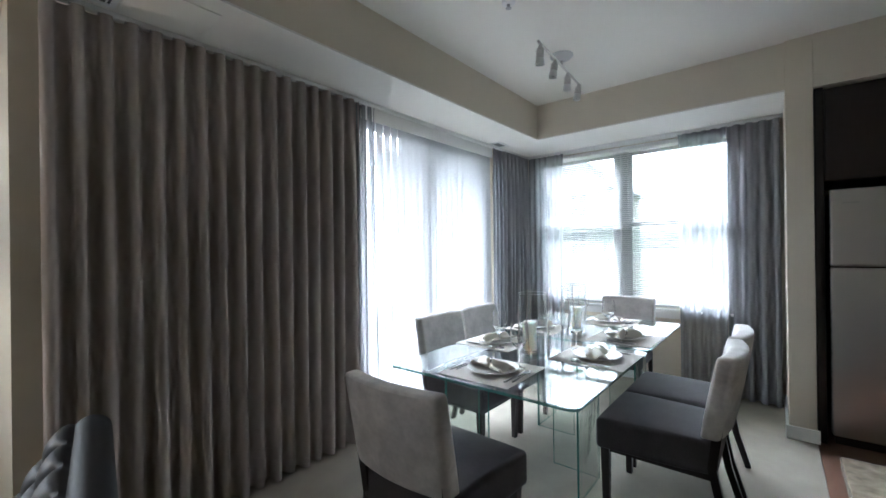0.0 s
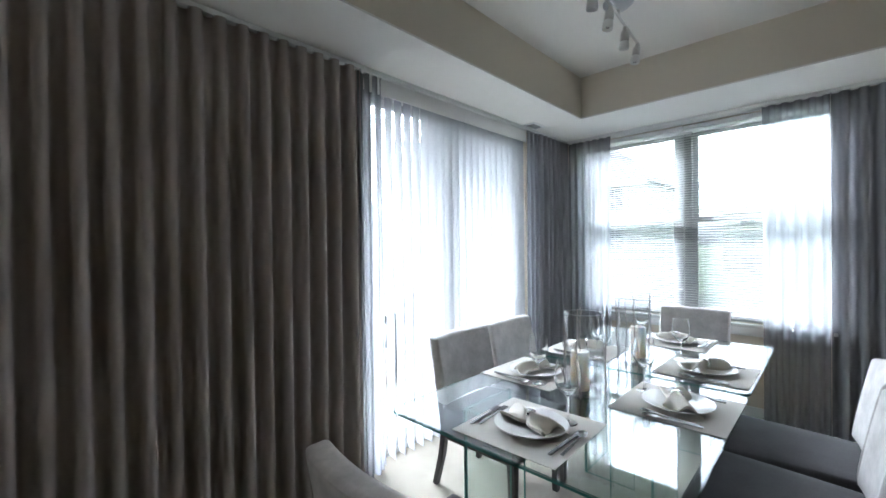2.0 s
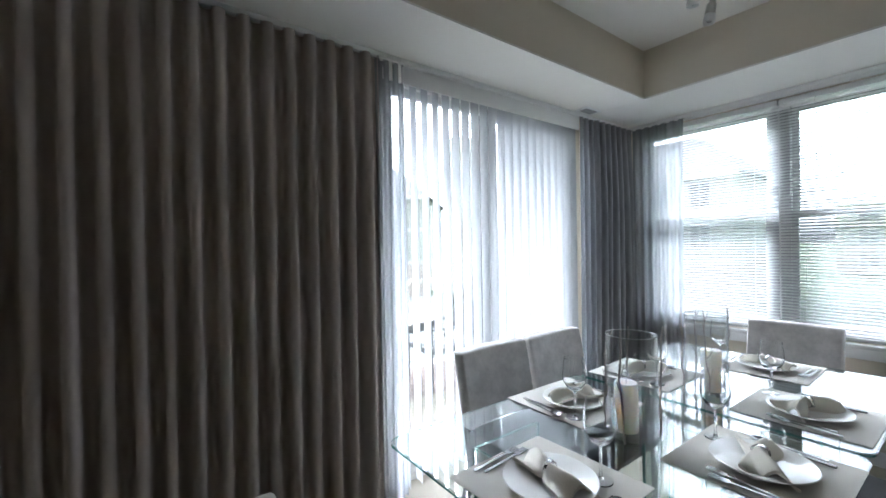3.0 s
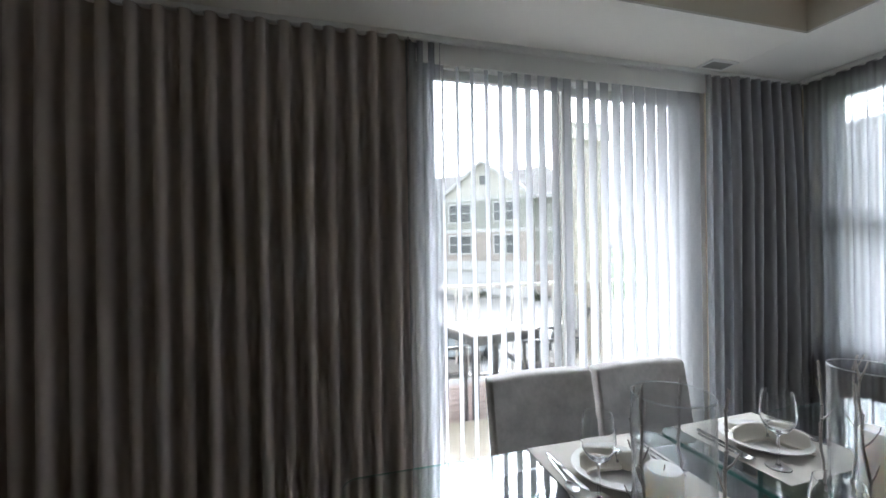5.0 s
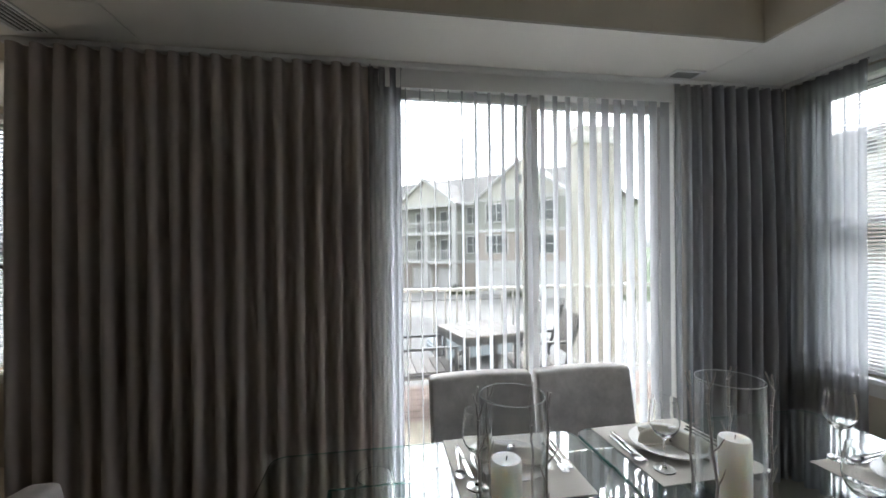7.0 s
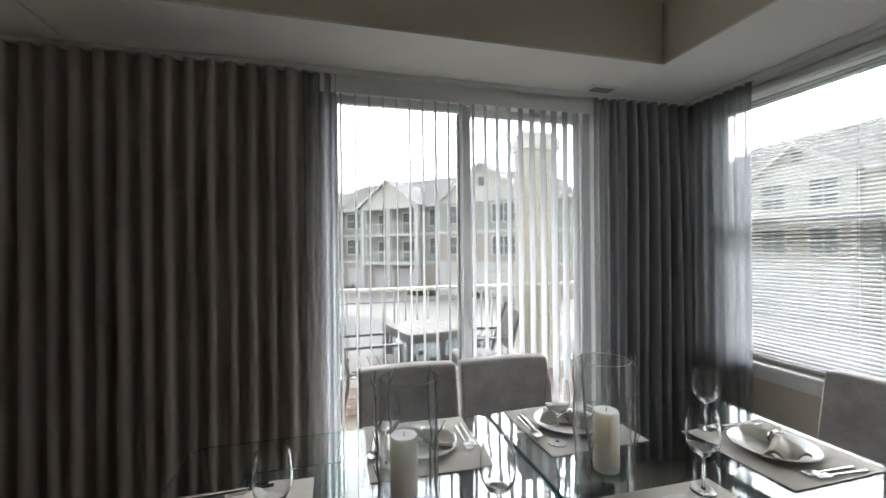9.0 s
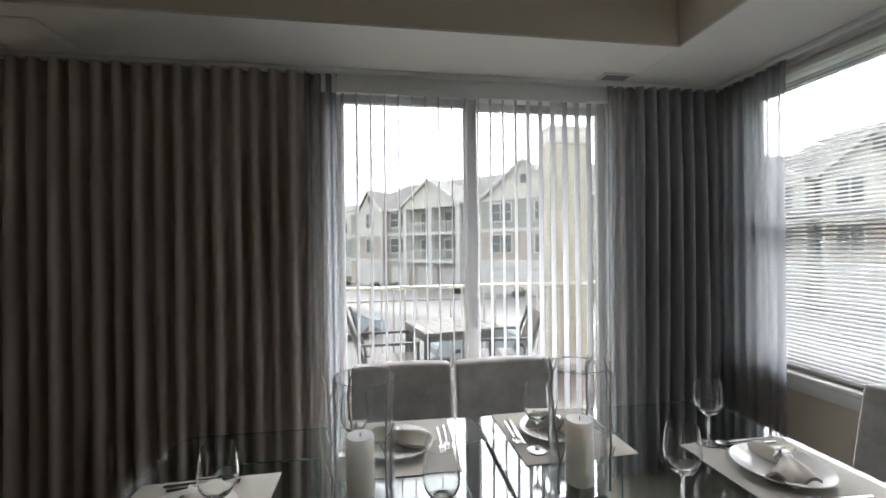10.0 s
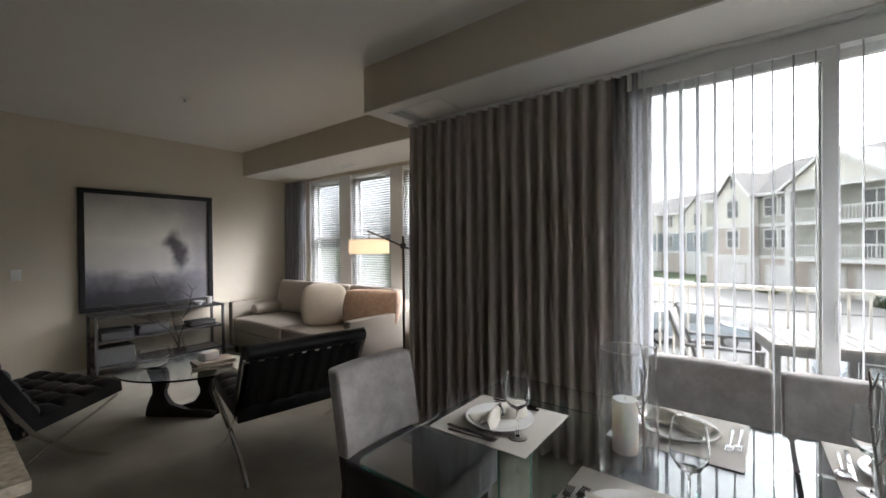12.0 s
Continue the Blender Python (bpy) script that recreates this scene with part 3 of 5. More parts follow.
for i, (x, y, a) in enumerate(SETTINGS):
    m, r = setting_at(x, y, a, i)
    mat_one = same(mat_one, "placemat", lambda: boxes(((-0.203, -0.203, 0), (0.203, 0.203, 0.003)), bevel=0.0012), MATCLOTH, m, "square greige woven placemat on the glass table", "placemat", "placemats")
    plate_one = same(plate_one, "plate", lambda: lathe(PL, 40), CHINA, m @ pose(r.uniform(-0.01, 0.01), r.uniform(-0.01, 0.01), 0.0035), "round white china plate on a placemat", "plate", "dinner plates")
    turn = m @ pose(0, 0, 0.004, 0, 0, r.choice((55, 65, 75, 110)))
    tagged(part("napkin", napkin_mesh(i), LINEN, at=turn), "cream linen napkin drawn through a crystal ring", "napkin", "napkins")
    ring_one = same(ring_one, "napkin_ring", lambda: lathe([(0.021, -0.012), (0.026, -0.006), (0.024, 0), (0.026, 0.006), (0.021, 0.012), (0.018, 0), (0.021, -0.012)], 10), CRYSTAL, turn @ pose(0, 0, 0.040, 90, 0, 0), "faceted crystal napkin ring round a napkin", "napkin ring", "napkin rings")
    glass_one = same(glass_one, "wine_glass", lambda: lathe(WG, 32), CLEAR, pose(*GLASSES[i], TOP + 0.0035), "clear stemmed wine glass, empty", "wine glass", "wine glasses")
    spoon_one = same(spoon_one, "spoon", spoon_mesh, CUTLERY, m @ pose(0.178, -0.02, 0.0035, 0, 0, r.uniform(-8, 4)), "polished steel spoon beside the plate", "spoon", "spoons")
    knife_one = same(knife_one, "knife", knife_mesh, CUTLERY, m @ pose(0.156, -0.035, 0.0035, 0, 0, r.uniform(-6, 4)), "polished steel table knife beside the plate", "knife", "knives")
    for off in (-0.156, -0.180):
        fork_one = same(fork_one, "fork", fork_mesh, CUTLERY, m @ pose(off, -0.02 + 40 * (off + 0.168) * 0.02, 0.0035, 0, 0, r.uniform(-5, 5)), "polished steel fork beside the plate", "fork", "forks")


# hurricane vases with a candle in each and twigs up their sides
def twig_mesh(seed, height, lean_x, lean_y):
    r = random.Random(seed)
    pts, p = [], Vector((0, 0, 0))
    n = 9
    for k in range(n + 1):
        pts.append(p.copy())
        p += Vector((lean_x / n + r.uniform(-0.006, 0.006), lean_y / n + r.uniform(-0.006, 0.006), height / n))
    bm = tube(pts, 0.0043, 6, end=0.0026)
    for k in (2, 4, 5, 7, 8):
        way = Vector((r.uniform(-0.7, 0.7), r.uniform(-0.7, 0.7), r.uniform(0.7, 1.4))).normalized()
        ln = r.uniform(0.015, 0.05)
        tube([pts[k], pts[k] + way * ln * 0.5, pts[k] + way * ln + Vector((0, 0, 0.012))], 0.0033, 5, bm, 0.0014)
    for k in range(1, n):
        bmesh.ops.create_icosphere(bm, subdivisions=1, radius=0.0052, matrix=Matrix.Translation(pts[k]))
    return bm


for i, (x, y) in enumerate(((-1.150, 2.247), (-1.146, 2.886))):
    hv = thing("hurricane_vase", "tall clear glass cylinder vase wrapped by thin metal twigs", "vase", pose(x, y, TOP), group="hurricane vases")
    part("cylinder", lathe([(0, 0.004), (0.080, 0.004), (0.085, 0.010), (0.0855, 0.356), (0.084, 0.359), (0.0825, 0.356), (0.082, 0.020), (0.076, 0.014), (0, 0.014)], 48), THIN, hv)
    # Thin pale ring, a painted glint along the top edge.
    part("rim", lathe([(0.0832, 0.3585), (0.0842, 0.3602), (0.0852, 0.3585), (0.0842, 0.357), (0.0832, 0.3585)], 48), RIM, hv)
    part("foot", lathe([(0, 0), (0.080, 0), (0.083, 0.0038), (0, 0.0038)], 48), THIN, hv)
    for k, (ang, h, lean_) in enumerate(((40, 0.385, 8), (128, 0.37, -6), (205, 0.36, 10), (285, 0.39, -8))):
        ang += 12 * i
        c_, s_ = math.cos(radians(ang)), math.sin(radians(ang))
        part("twig", twig_mesh(10 * i + k, h, -0.0012 * lean_ * s_, 0.0012 * lean_ * c_), TWIGMETAL, hv, "bronzed metal twig", at=pose(0.092 * c_, 0.092 * s_, 0.0))
    cx, cy, ch_ = ((-1.163, 2.234, 0.172), (-1.124, 2.880, 0.188))[i]
    c = thing("candle", "thick ivory pillar candle standing in a glass vase", "candle", pose(cx, cy, TOP + 0.015), group="pillar candles")
    part("wax", lathe([(0, 0), (0.039, 0), (0.0402, 0.004), (0.0402, ch_ - 0.006), (0.037, ch_), (0.02, ch_ - 0.003), (0, ch_ - 0.005)], 32), WAX, c)
    part("wick", tube([(0, 0, ch_ - 0.007), (0.002, 0.001, ch_ + 0.008)], 0.0012, 5), TWIG, c)

# ceiling fixtures
tl = thing("track_light", "brushed nickel ceiling track light with four glass spots, off", "ceiling light", pose(-1.243, 2.955, CZ, 0, 0, 4))
part("canopy", lathe([(0, 0), (0.085, 0), (0.085, -0.008), (0.06, -0.03), (0.02, -0.042), (0, -0.044)], 28), CHROME, tl)
part("stem", tube([(0, 0, -0.04), (0, 0, -0.075)], 0.01, 10), NICKEL, tl)
part("bar", tube([(0, -0.46, -0.08), (0, -0.15, -0.078), (0, 0.15, -0.078), (0, 0.46, -0.08)], 0.009, 10), NICKEL, tl)
FROST = mat("frosted_glass", (0.80, 0.80, 0.77), 0.35, vary=0.02, bump=0, Transmission_Weight=0.4)
for k, y in enumerate((-0.42, -0.14, 0.14, 0.42)):
    h = part("spot_head", lathe([(0, 0.0), (0.012, 0.0), (0.015, -0.02), (0.024, -0.03), (0.026, -0.08), (0.022, -0.085), (0, -0.085)], 20), NICKEL, tl, at=pose(0, y, -0.085, 8 * (-1) ** k, 6, 0))
    part("shade", lathe([(0.02, -0.08), (0.026, -0.086), (0.031, -0.13), (0.029, -0.132), (0.023, -0.09), (0.02, -0.08)], 20), FROST, h, "frosted glass shade")
    part("bulb", lathe([(0, -0.08), (0.014, -0.09), (0.018, -0.11), (0.01, -0.124), (0, -0.126)], 14), CLEAR, h)

sp = thing("sprinkler_head", "white ceiling sprinkler cover", "sprinkler", pose(-1.211, 2.111, CZ))
part("plate", lathe([(0, 0), (0.04, 0), (0.04, -0.006), (0.03, -0.012), (0, -0.013)], 24), TRIM, sp)
part("nozzle", lathe([(0, -0.012), (0.010, -0.013), (0.008, -0.03), (0.018, -0.034), (0, -0.036)], 14), CHROME, sp)


def register(label, x0, y0, x1, y1, z, n, along, slat_mat):
    v = thing("ceiling_vent", label, "vent", pose(0, 0, z))
    part("frame", boxes(((x0, y0, -0.008), (x1, y0 + 0.02, 0)), ((x0, y1 - 0.02, -0.008), (x1, y1, 0)), ((x0, y0 + 0.02, -0.008), (x0 + 0.02, y1 - 0.02, 0)), ((x1 - 0.02, y0 + 0.02, -0.008), (x1, y1 - 0.02, 0)), bevel=0.002), TRIM, v)
    part("backing", boxes(((x0 + 0.02, y0 + 0.02, -0.002), (x1 - 0.02, y1 - 0.02, -0.0005))), DARKGREY, v)
    for i in range(n):
        f = (i + 0.5) / n
        if along == "y":
            x = x0 + 0.02 + f * (x1 - x0 - 0.04)
            part("slat", boxes(((x - 0.005, y0 + 0.02, -0.007), (x + 0.001, y1 - 0.02, -0.0025))), slat_mat, v)
        else:
            y = y0 + 0.02 + f * (y1 - y0 - 0.04)
            part("slat", boxes(((x0 + 0.02, y - 0.005, -0.007), (x1 - 0.02, y + 0.001, -0.0025))), slat_mat, v)
    return v


VENTGREY = mat("grey_vent_metal", (0.30, 0.30, 0.29), 0.5, vary=0.05, bump=0)
DARKGREY = mat("dark_grey_metal", (0.08, 0.08, 0.08), 0.6, vary=0.1, bump=0)
register("white louvred air vent in the soffit", -2.32, 3.61, -2.205, 3.80, SZ - 0.012, 6, "y", VENTGREY)
register("square white air return in the soffit", -2.29, 0.30, -1.99, 0.47, SZ - 0.012, 5, "x", TRIM)
panel = tagged(part("access_panel", boxes(((-2.29, 0.48, -0.006), (-1.99, 0.81, 0)), bevel=0.002), CEIL, at=pose(0, 0, SZ - 0.0125)), "square white painted access panel in the soffit", "panel")
register("small white air vent over the living room windows", -3.18, -1.75, -3.06, -1.45, SZ - 0.012, 6, "y", TRIM)
# ---- kitchen edge ----
DARKCAB = mat("dark_espresso_cabinet", (0.020, 0.013, 0.011), 0.4, scale=14, vary=0.3, bump=0.03, stretch=(8, 8, 0.6))
GRANITE = mat("speckled_granite", (0.52, 0.44, 0.33), 0.15, scale=38, vary=0.75, bump=0, big=14, big_vary=0.3)
BLACKPLASTIC = mat("black_plastic", (0.012, 0.012, 0.013), 0.5, vary=0.1, bump=0.02)

fr = thing("refrigerator", "stainless steel refrigerator with freezer door on top", "refrigerator", pose(0.285, 3.85, 0))
part("body", boxes(((0.005, 0.065, 0.03), (0.755, 0.68, 1.74)), bevel=0.006), BLACKPLASTIC, fr, "black side body")
for z0, z1 in ((0.06, 1.216), (1.228, 1.755)):
    part("door", boxes(((0.0, -0.005, z0), (0.76, 0.06, z1)), bevel=0.018, segments=4), STEEL, fr, "stainless steel door")
part("plinth", boxes(((0.02, 0.03, 0), (0.74, 0.06, 0.055))), BLACKPLASTIC, fr)
for z0, z1 in ((0.75, 1.18), (1.26, 1.56)):
    part("handle", tube([(0.71, -0.005, z0), (0.71, -0.05, z0 + 0.03), (0.71, -0.05, z1 - 0.03), (0.71, -0.005, z1)], 0.012, 8), STEEL, fr)
part("badge", boxes(((0.065, -0.0075, 1.655), (0.15, -0.0052, 1.664))), CHROME, fr, "small plain metal badge")
tagged(part("cabinet_panel", boxes(((0.215, 3.83, 0), (0.262, WY, 2.465)), bevel=0.002), DARKCAB), "tall dark espresso side panel beside the refrigerator", "cabinet")
cb = thing("wall_cabinet", "dark espresso cabinet above the refrigerator", "cabinet", pose(0.265, 3.86, 1.82))
part("body", boxes(((0, 0.02, 0), (0.80, 0.68, 0.643)), bevel=0.002), DARKCAB, cb)
for k in range(2):
    d = part("door", boxes(((0.004 + 0.4 * k, -0.002, 0.004), (0.396 + 0.4 * k, 0.018, 0.638)), bevel=0.003), DARKCAB, cb)
    part("handle", tube([(0.36 + 0.08 * k, -0.002, 0.06), (0.36 + 0.08 * k, -0.028, 0.07), (0.36 + 0.08 * k, -0.028, 0.17), (0.36 + 0.08 * k, -0.002, 0.18)], 0.005, 6), NICKEL, d)
isl = thing("kitchen_island", "dark kitchen island base under a granite top", "cabinet", pose(0.16, -0.9, 0))
part("body", boxes(((0, 0, 0.1), (0.85, 2.09, 0.878)), bevel=0.003), DARKCAB, isl)
part("plinth", boxes(((0.05, 0.05, 0), (0.80, 2.04, 0.1))), BLACKPLASTIC, isl)
tagged(part("worktop", boxes(((0.105, -0.95, 0.88), (1.06, 1.245, 0.91)), bevel=0.004), GRANITE), "speckled beige and brown granite worktop", "worktop")

# ---- living room ----
POLISHED = mat("polished_chrome", (0.72, 0.72, 0.71), 0.16, 1.0, vary=0.03, bump=0)
LEATHER = mat("black_leather", (0.012, 0.012, 0.013), 0.45, scale=160, vary=0.25, bump=0.12, big=6, big_vary=0.2)
SOFACLOTH = mat("oatmeal_sofa_cloth", (0.35, 0.31, 0.262), 0.9, scale=260, vary=0.18, bump=0.3)
FUR = mat("cream_fur_cloth", (0.58, 0.51, 0.41), 0.95, scale=120, vary=0.25, bump=0.9)
RUST = mat("tan_patterned_cloth", (0.50, 0.36, 0.27), 0.9, scale=60, vary=0.3, bump=0.2, big=18, big_vary=0.25)
GREYCUSH = mat("taupe_cushion_cloth", (0.36, 0.31, 0.27), 0.9, scale=250, vary=0.15, bump=0.2)

# the seat of the lounge chairs: local +y is forward
lc = thing("lounge_chair", "low black leather lounge chair on crossed chrome legs", "armchair", pose(-1.385, -0.10, 0, 0, 0, 170), group="black leather lounge chairs")


def cushion(y0, z0, y1, z1, thick, width=0.82):
    """A tufted leather cushion along the line from (y0, z0) to (y1, z1), its seams sunk."""
    way = Vector((0, y1 - y0, z1 - z0))
    up = Vector((0, -way.z, way.y)).normalized()
    if up.z < 0:
        up = -up

    def top(u, v):
        sx, sy = abs(math.sin(math.pi * u * 5)), abs(math.sin(math.pi * v * 5))
        return tuple(Vector(((u - 0.5) * width, y0, z0)) + way * v + up * thick * (0.72 + 0.28 * (sx * sy) ** 0.35))
    bm = sheet(top, 40, 40)
    ext = bmesh.ops.extrude_face_region(bm, geom=bm.faces[:])
    for v in [g for g in ext["geom"] if isinstance(g, bmesh.types.BMVert)]:
        h = (v.co - Vector((0, y0, z0))).dot(up)
        v.co -= up * h
    bmesh.ops.recalc_face_normals(bm, faces=bm.faces[:])
    return bm


part("seat_cushion", cushion(-0.16, 0.33, 0.44, 0.42, 0.11), LEATHER, lc)
part("back_cushion", cushion(-0.115, 0.40, -0.335, 0.80, 0.11), LEATHER, lc)
roll = bent(lathe([(0, -0.41), (0.04, -0.41), (0.05, -0.40), (0.05, 0.40), (0.04, 0.41), (0, 0.41)], 16), lambda c: Vector((c.z, c.x - 0.32, c.y + 0.805)))
part("top_roll", roll, LEATHER, lc)
for k in range(9):
    x = -0.36 + k * 0.09
    bm = boxes(((-0.027, -0.004, 0), (0.027, 0.0, 0.50)), bevel=0.001)
    part("back_strap", bm, LEATHER, lc, at=pose(x, -0.122, 0.345, 27, 0, 0))
part("back_lining", boxes(((-0.39, 0.001, 0.05), (0.39, 0.004, 0.425))), LEATHER, lc, at=pose(0, -0.122, 0.345, 27, 0, 0))
for z, y in ((0.36, -0.135), (0.755, -0.315)):
    part("back_rail", boxes(((-0.42, y - 0.008, z - 0.014), (0.42, y + 0.006, z + 0.014)), bevel=0.002), POLISHED, lc)
for sx in (-1, 1):
    x = sx * 0.415
    part("leg", tube([(x, 0.40, 0.40), (x, 0.25, 0.33), (x, 0.02, 0.24), (x, -0.20, 0.12), (x, -0.34, 0.0)], 0.0185, 8, flat=0.35), POLISHED, lc, "curved flat chrome leg")
    part("leg", tube([(x, -0.318, 0.76), (x, -0.235, 0.58), (x, -0.10, 0.35), (x, 0.12, 0.13), (x, 0.34, 0.0)], 0.0185, 8, flat=0.35), POLISHED, lc, "curved flat chrome leg")
copy_thing(lc, pose(-0.055, -1.27, 0, 0, 0, 113))

# sofa, back to the windows
so = thing("sofa", "oatmeal upholstered sofa with slim arms under the windows", "sofa", pose(-2.33, -1.91, 0, 0, 0, -90))
part("base", boxes(((-1.20, -0.98, 0.10), (1.20, -0.02, 0.31)), bevel=0.012), SOFACLOTH, so)
for sx in (-1, 1):
    part("arm", boxes(((min(sx * 1.20, sx * 1.30), -1.0, 0.10), (max(sx * 1.20, sx * 1.30), 0.0, 0.695)), bevel=0.018, segments=3), SOFACLOTH, so)
part("back", boxes(((-1.20, -1.0, 0.31), (1.20, -0.86, 0.80)), bevel=0.02, segments=3), SOFACLOTH, so)
for x in (-0.6, 0.6):
    part("seat_cushion", pad((1.19, 0.84, 0.17), 0.025, 8, 0.03), SOFACLOTH, so, at=pose(x, -0.43, 0.395))
for x, m_ in ((-0.8, GREYCUSH), (0.0, GREYCUSH), (0.8, GREYCUSH)):
    part("back_cushion", pad((0.79, 0.17, 0.47), 0.04, 8, 0.05), m_, so, at=pose(x, -0.76, 0.72, 12, 0, 0))
for x in (-1.2, 1.2):
    for y in (-0.94, -0.06):
        part("foot", tube([(x, y, 0), (x, y, 0.10)], 0.02, 4, end=0.028), BLACKWOOD, so)


def pillow(label, size, material, m, bulge=0.05, edge=0.04, round_=0.1):
    """A stuffed pillow, its corners drawn in by round_."""
    def draw_in(c):
        k = 1 - round_ * (min(1, abs(2 * c.x / size[0])) * min(1, abs(2 * c.z / size[2]))) ** 2
        return Vector((c.x * k, c.y * (0.55 + 0.45 * k), c.z * k))
    return tagged(part("pillow", bent(pad(size, bulge, 9, edge), draw_in), material, at=m), label, "pillow", "pillows on the sofa")


pillow("large cream furry pillow on the sofa", (0.56, 0.14, 0.54), FUR, pose(-2.76, -1.62, 0.735, 12, 0, -42), 0.06, 0.068, 0.2)
pillow("tan patterned pillow leaning on the sofa back", (0.70, 0.13, 0.42), RUST, pose(-2.93, -0.94, 0.735, 14, 0, -66), round_=0.08)
tagged(part("bolster", bent(lathe([(0, -0.29), (0.068, -0.285), (0.08, -0.265), (0.08, 0.265), (0.068, 0.285), (0, 0.29)], 24), lambda c: Vector((c.z, c.y, c.x))), SOFACLOTH, at=pose(-2.86, -3.01, 0.575, 0, 0, 4)), "round oatmeal bolster lying against the sofa arm", "bolster")

# floor lamp
lp = thing("floor_lamp", "dark metal floor lamp with a lit cream drum shade", "floor lamp", pose(-2.56, -0.09, 0))
part("base", lathe([(0, 0), (0.14, 0), (0.14, 0.018), (0.02, 0.03), (0, 0.03)], 28), DARKGREY, lp)
part("pole", tube([(0, 0, 0.02), (0, 0, 1.54)], 0.012, 10), DARKGREY, lp)
part("arm", tube([(0, 0.20, 1.385), (0, 0.0, 1.44), (0, -0.5, 1.605)], 0.009, 8), DARKGREY, lp)
part("joint", boxes(((-0.02, -0.02, 1.42), (0.02, 0.02, 1.47)), bevel=0.004), DARKGREY, lp)
part("drop", tube([(0, -0.48, 1.60), (0, -0.48, 1.50)], 0.005, 6), DARKGREY, lp)
SHADE = cloth("lit_shade_cloth", (0.80, 0.74, 0.64), 0.6, 0.0)
part("shade", lathe([(0.205, 1.37), (0.205, 1.515), (0.202, 1.515), (0.202, 1.37), (0.205, 1.37)], 40), SHADE, lp, "cream drum shade, lit", at=pose(0, -0.48, 0))
part("spider", boxes(((-0.202, -0.484, 1.498), (0.202, -0.476, 1.503)), ((-0.004, -0.682, 1.498), (0.004, -0.278, 1.503))), DARKGREY, lp)
bulb = new("lamp_bulb", bpy.data.lights.new("lamp_bulb", "POINT"))
bulb.data.energy, bulb.data.color, bulb.data.shadow_soft_size = 0.33, (1.0, 0.82, 0.64), 0.04
bulb.location = (-2.56, -0.54, 1.44)

# coffee table: a glass top on a black carved base
ct = thing("coffee_table", "oval glass coffee table on a carved black wooden base", "coffee table", pose(-1.12, -1.36, 0, 0, 0, 124))


def oval(a, b, z0, z1, n=48):
    bm = bmesh.new()
    f = bm.faces.new([bm.verts.new((a * math.cos(2 * math.pi * i / n) * (1 + 0.06 * math.cos(4 * math.pi * i / n)), b * math.sin(2 * math.pi * i / n), z0)) for i in range(n)])
    ext = bmesh.ops.extrude_face_region(bm, geom=[f])
    for v in [g for g in ext["geom"] if isinstance(g, bmesh.types.BMVert)]:
        v.co.z = z1
    bmesh.ops.recalc_face_normals(bm, faces=bm.faces[:])
    return bm


part("top", oval(0.54, 0.40, 0.405, 0.42), TABLEGLASS, ct, "clear glass top")
fin = [(-0.31, 0.0), (0.30, 0.0), (0.30, 0.05), (0.05, 0.065), (-0.09, 0.11), (-0.145, 0.20), (-0.11, 0.29), (-0.13, 0.403), (-0.30, 0.403), (-0.25, 0.30), (-0.235, 0.21), (-0.29, 0.10)]
for k in range(2):
    bm = bmesh.new()
    face = bm.faces.new([bm.verts.new((x, -0.035, z)) for x, z in fin])
    ext = bmesh.ops.extrude_face_region(bm, geom=[face])
    for v in [g for g in ext["geom"] if isinstance(g, bmesh.types.BMVert)]:
        v.co.y = 0.035
    bmesh.ops.recalc_face_normals(bm, faces=bm.faces[:])
    bmesh.ops.bevel(bm, geom=bm.edges[:], offset=0.012, segments=2, affect="EDGES")
    part("base", bm, BLACKWOOD, ct, "carved black wooden base piece", at=pose(0, -0.037 + 0.074 * k, 0, 0, 0, 180 * k))
CTZ = 0.4205
bk = thing("book", "thick coffee table book lying on the glass top", "book", pose(-1.26, -1.14, CTZ, 0, 0, -20), group="books on the coffee table")
PAPER = mat("book_paper", (0.66, 0.62, 0.54), 0.8, scale=200, vary=0.1, bump=0.1)
COVER = mat("tan_book_cover", (0.44, 0.36, 0.29), 0.5, scale=30, vary=0.3, bump=0.05)
part("pages", boxes(((-0.145, -0.105, 0.003), (0.143, 0.105, 0.027))), PAPER, bk)
part("cover", boxes(((-0.15, -0.11, 0), (0.15, 0.11, 0.003)), ((-0.15, -0.11, 0.027), (0.15, 0.11, 0.030)), ((-0.153, -0.11, 0), (-0.150, 0.11, 0.030))), COVER, bk)
copy_thing(bk, pose(-1.27, -1.15, CTZ + 0.0305, 0, 0, -6))
tagged(part("candle_block", boxes(((-0.07, -0.05, 0), (0.07, 0.05, 0.075)), bevel=0.014, segments=3), WAX, at=pose(-1.24, -1.15, CTZ + 0.0615, 0, 0, 12)), "squat ivory candle on the stacked books", "candle")
tagged(part("glass_bowl", lathe([(0, 0), (0.05, 0), (0.11, 0.03), (0.13, 0.09), (0.115, 0.16), (0.11, 0.16), (0.124, 0.09), (0.105, 0.034), (0.045, 0.006), (0, 0.006)], 32), CLEAR, at=pose(-0.94, -1.50, CTZ)), "round clear glass bowl on the coffee table", "bowl")
va = thing("branch_vase", "clear glass vase with long bare branches on the coffee table", "vase", pose(-1.16, -1.56, CTZ))
part("vase", lathe([(0, 0), (0.05, 0), (0.06, 0.05), (0.045, 0.14), (0.03, 0.19), (0.036, 0.21), (0.03, 0.21), (0.025, 0.19), (0.040, 0.14), (0.054, 0.05), (0.044, 0.012), (0, 0.010)], 24), THIN, va)


